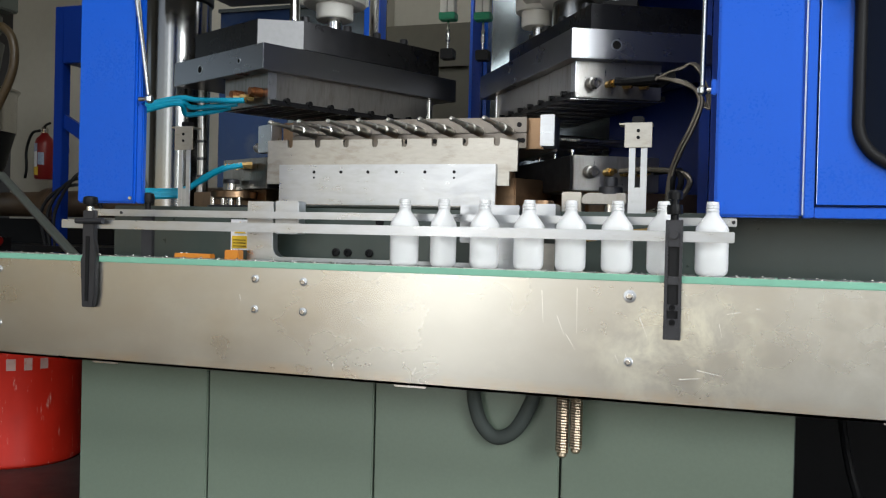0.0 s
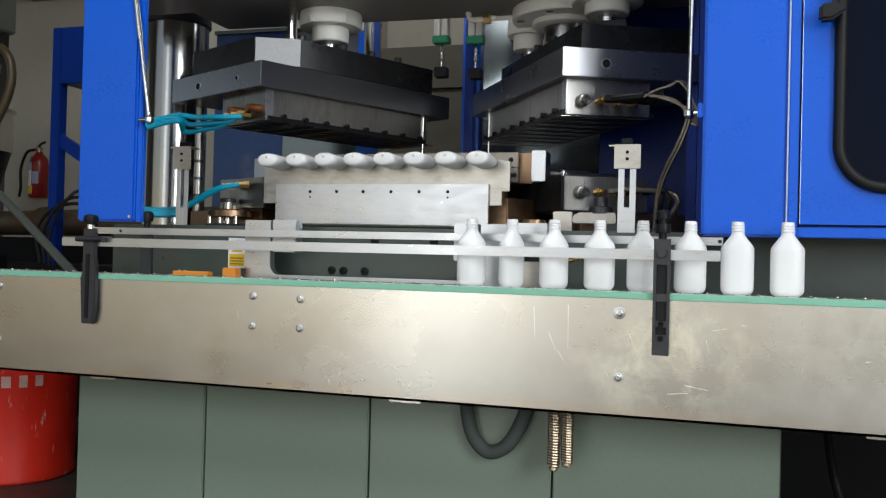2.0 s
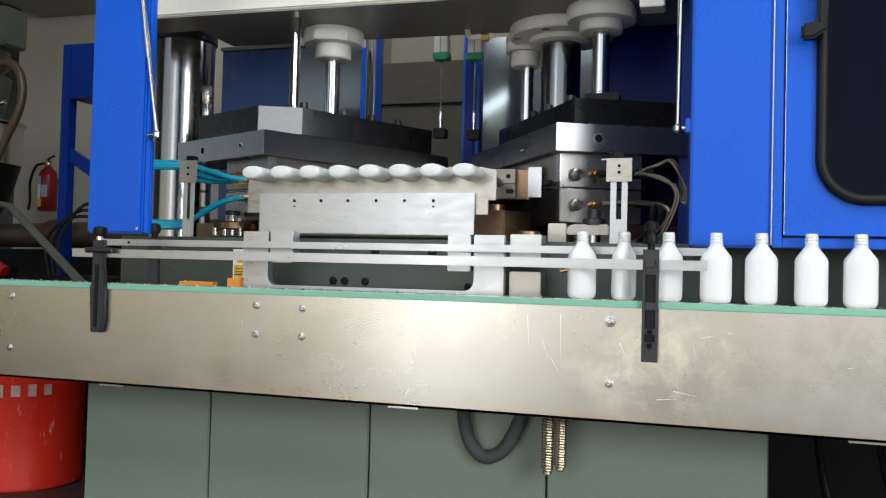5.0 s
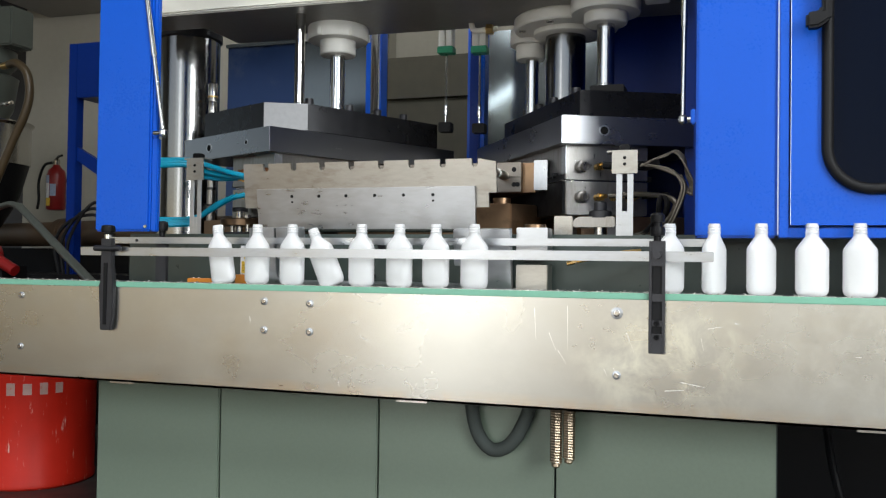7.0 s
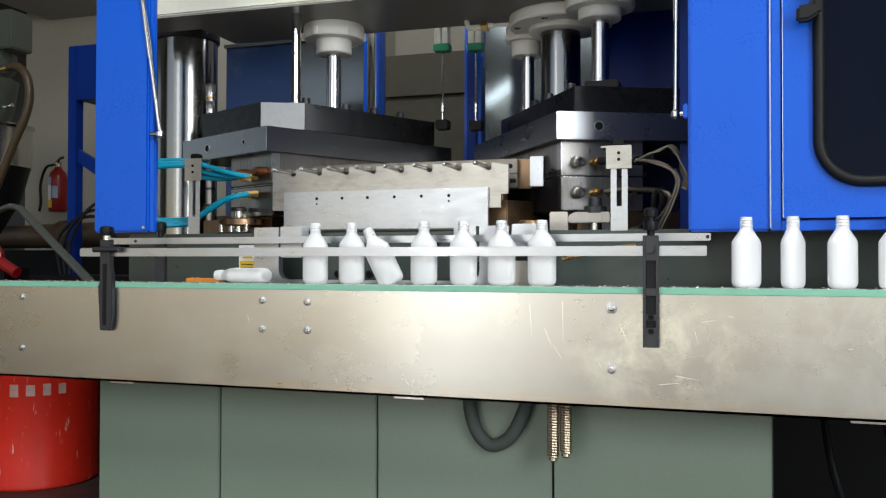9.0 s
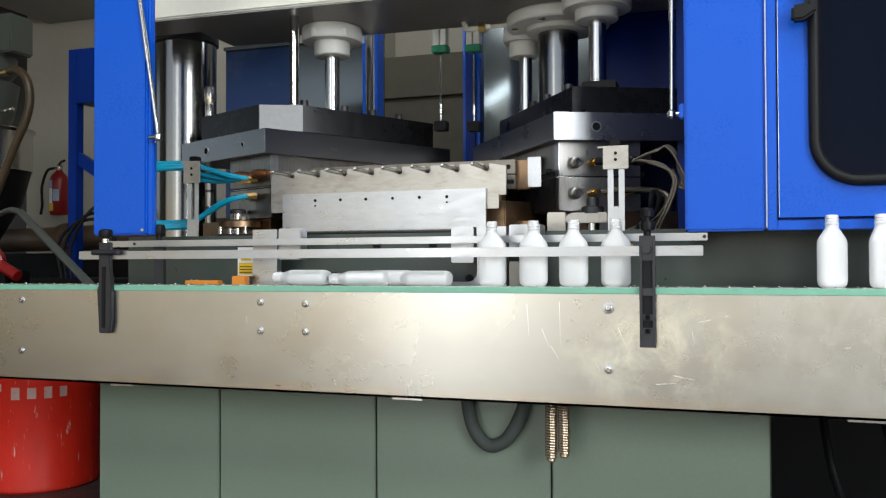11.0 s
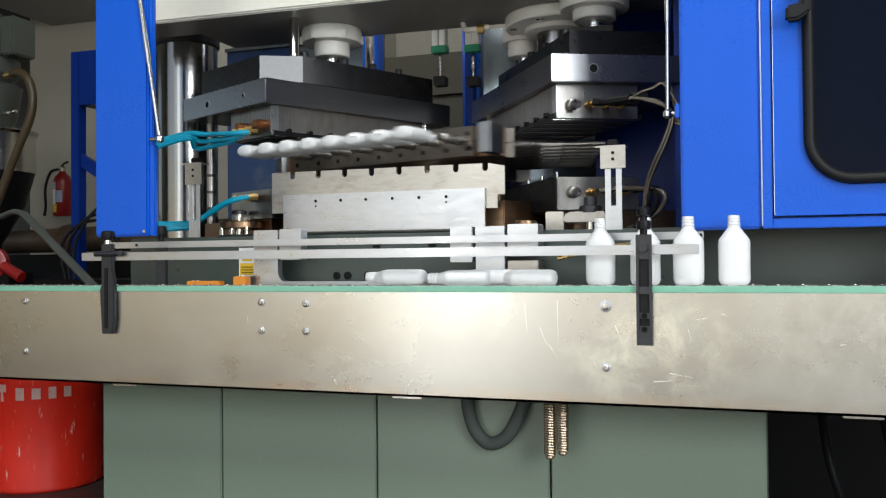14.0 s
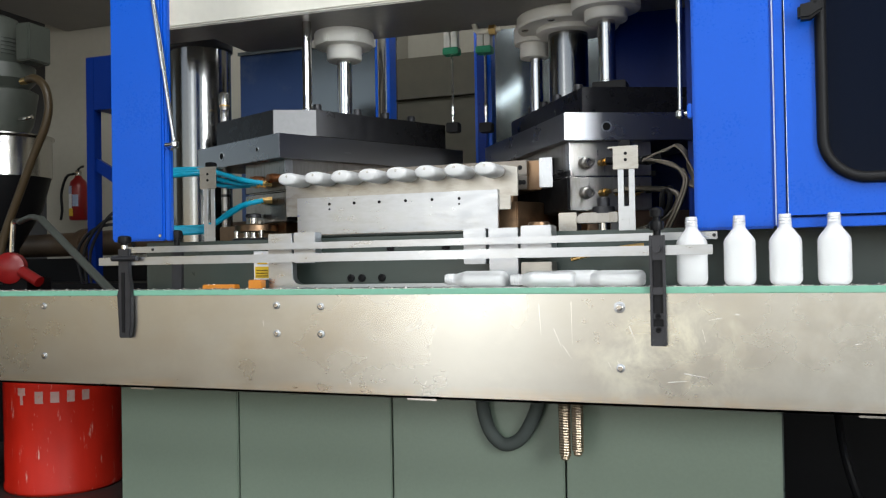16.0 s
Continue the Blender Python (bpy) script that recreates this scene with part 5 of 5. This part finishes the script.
def motions():
    walk(chain, [(t, pose(d, 0.042, 0)) for t, d in BELT])
    for up_ in (upL, upR):
        x, y, z = up_.location
        walk(up_, [(t, pose(x, y, z + d + (0.003 if up_ is upL else 0.0))) for t, d in LIFT])
    # the hoses follow the upper mould and hang back towards the column
    hx_, hy_, hz_ = HOSE.location
    walk(HOSE, [(t, pose(hx_, hy_, hz_ + d + 0.003, 0, -13.5 * d / 0.122, 0)) for t, d in LIFT])
    times = sorted({k[0] for k in RISE} | {k[0] for k in TURN})
    walk(turret, [(t, pose(TX, TY, TZ + at(RISE, t), 0, 0, at(TURN, t))) for t in times])
    # stripper: forward, over, back upright, home
    dy, dip = 0.12, 86
    SW = [(0, 0, 0), (4.6, 0, 0), (4.9, -dy * 0.5, 0), (5.2, -dy, 0), (5.4, -dy, 22), (5.7, -dy, 62), (5.95, -dy, 84), (6.1, -dy, dip), (6.3, -dy, dip), (6.4, -dy, 85), (6.5, -dy, 72), (6.6, -dy, 52), (6.7, -dy, 33), (6.85, -dy, 18), (7.0, -dy, 8), (7.2, -dy, 1), (7.4, -dy, 0), (7.95, -dy, 0), (8.1, -dy * 0.8, 0), (8.3, -dy * 0.3, 0), (8.5, 0, 0), (9, 0, 0), (16, 0, 0)]
    walk(strip, [(t, pose(SPX, SPY + y, SPZ, a, 0, 0)) for t, y, a in SW])
    walk(sf, [(t, pose(0.17, 0.145 + y * 0.25, 0.119, a, 0, 0)) for t, y, a in SW])
    # bottles already standing on the belt
    for i, b in enumerate(OLD):
        x = (0.259, 0.328, 0.399, 0.473, 0.541, 0.614, 0.684, 0.756)[i]
        walk(b, [(t, pose(x + d, 0.042, 0.009, 0, 0, (33, 57, 34, 5, -3, 4, -2, 0)[i])) for t, d in BELT])
    # bottles on the turret: the neck on the rod, the base outward
    def on_rod(i, t, side):
        m = Matrix.Translation((TX, TY, TZ + at(RISE, t))) @ Matrix.Rotation(radians(at(TURN, t) + side), 4, "Z")
        x = (i - 3.5) * ROD_PITCH + ROD_X
        return m @ Matrix.Translation((x, -0.321 - BH, ROD_UP - 0.006)) @ Matrix.Rotation(radians(-90), 4, "X")
    for i, b in enumerate(MID):
        rows = [(t, on_rod(i, t, -120)) for t in times if t <= 4.5]
        x0 = (-0.144, -0.073, 0.001, 0.071, 0.142, 0.216, 0.285, 0.356)[i]
        seat = on_rod(i, 4.6, -120)
        rows.append((4.6, seat))
        for t, y, a in SW:
            if 4.6 < t <= 5.95:
                piv = Matrix.Translation((SPX, SPY + y, SPZ)) @ Matrix.Rotation(radians(a), 4, "X") @ Matrix.Translation((-SPX, -SPY, -SPZ))
                rows.append((t, piv @ seat))
        def tip(t, dx=0.0, lean=0.0, spin=0.0, y=0.042, z=0.009):
            """Standing, leaning or lying on the belt: the base's place, the lean to one side, the spin about its own axis."""
            return (t, Matrix.Translation((x0 + at(BELT, t) - at(BELT, 6.5) + dx, y, z)) @ Matrix.Rotation(radians(lean), 4, "Y") @ Matrix.Rotation(radians(spin), 4, "Z"))
        if i == 0:
            rows += [tip(6.12), tip(6.3), tip(6.5), tip(6.7, 0, -3), tip(7.0, 0, -9), tip(7.2, 0.0, -15), tip(7.4, 0.0, -25), tip(7.6, 0.0, -40, 15, z=0.01), tip(7.75, -0.006, -62, 50, z=0.016), tip(7.9, -0.022, -84, 85, z=0.0225), tip(8.0, -0.03, -90, 90, z=0.0235)]
            rows += [tip(t, -0.03, -90, 90, z=0.0235) for t in (8.5, 9, 10, 12, 14, 15, 16)]
        elif i == 1:
            rows += [tip(t) for t in (6.12, 6.3, 6.5, 7, 8, 9, 9.6)]
            rows += [tip(9.9, 0.004, -12), tip(10.2, 0.01, -45, 40, 0.035, 0.012), tip(10.4, 0.02, -86, 85, 0.03, 0.0215)]
            rows += [tip(t, 0.024, -90, 90, 0.03, 0.0217) for t in (10.6, 11, 12, 14, 15, 16)]
        elif i == 2:
            rows += [tip(t) for t in (6.12, 6.3, 6.5, 7, 8, 9, 9.4)]
            rows += [tip(9.7, 0, -10), tip(10.0, -0.004, -48, 40, 0.05, 0.014), tip(10.2, -0.01, -86, 85, 0.055, 0.0225)]
            rows += [tip(t, -0.012, -90, 90, 0.055, 0.0225) for t in (10.5, 11, 12, 14, 15, 16)]
        elif i == 3:
            rows += [tip(6.12), tip(6.3), tip(6.45, 0, -3), tip(6.6, 0.002, -8), tip(6.7, 0.008, -13), tip(6.85, 0.014, -20), tip(7.0, 0.016, -23), tip(7.4, 0.016, -25), tip(8, 0.014, -26), tip(9, 0.012, -27), tip(9.4, 0.01, -29), tip(9.7, 0.006, -40), tip(10.0, 0.0, -70, 55, 0.042, 0.016), tip(10.15, -0.004, -88, 88, 0.042, 0.0217)]
            rows += [tip(t, -0.006, -90, 90, 0.042, 0.0217) for t in (10.5, 11, 12, 14, 15, 16)]
        else:
            rows += [tip(t) for t in (6.12, 6.3, 6.5, 7, 8, 10, 12, 14, 15, 16)]
        walk(b, rows)
    # bottles blown inside the closed mould, then carried to the front
    for i, b in enumerate(NEW):
        low = on_rod(i, 4.0, 120)
        # side that stands at the blow station after the first turn
        rows = [(0, Matrix.Translation((0, 0, -0.045)) @ on_rod(i, 4.0, 120)), (4.0, Matrix.Translation((0, 0, -0.045)) @ low), (10.5, Matrix.Translation((0, 0, -0.04)) @ low), (11.5, low)]
        rows += [(t, on_rod(i, t, 120)) for t in times if t > 12]
        walk(b, rows)


motions()
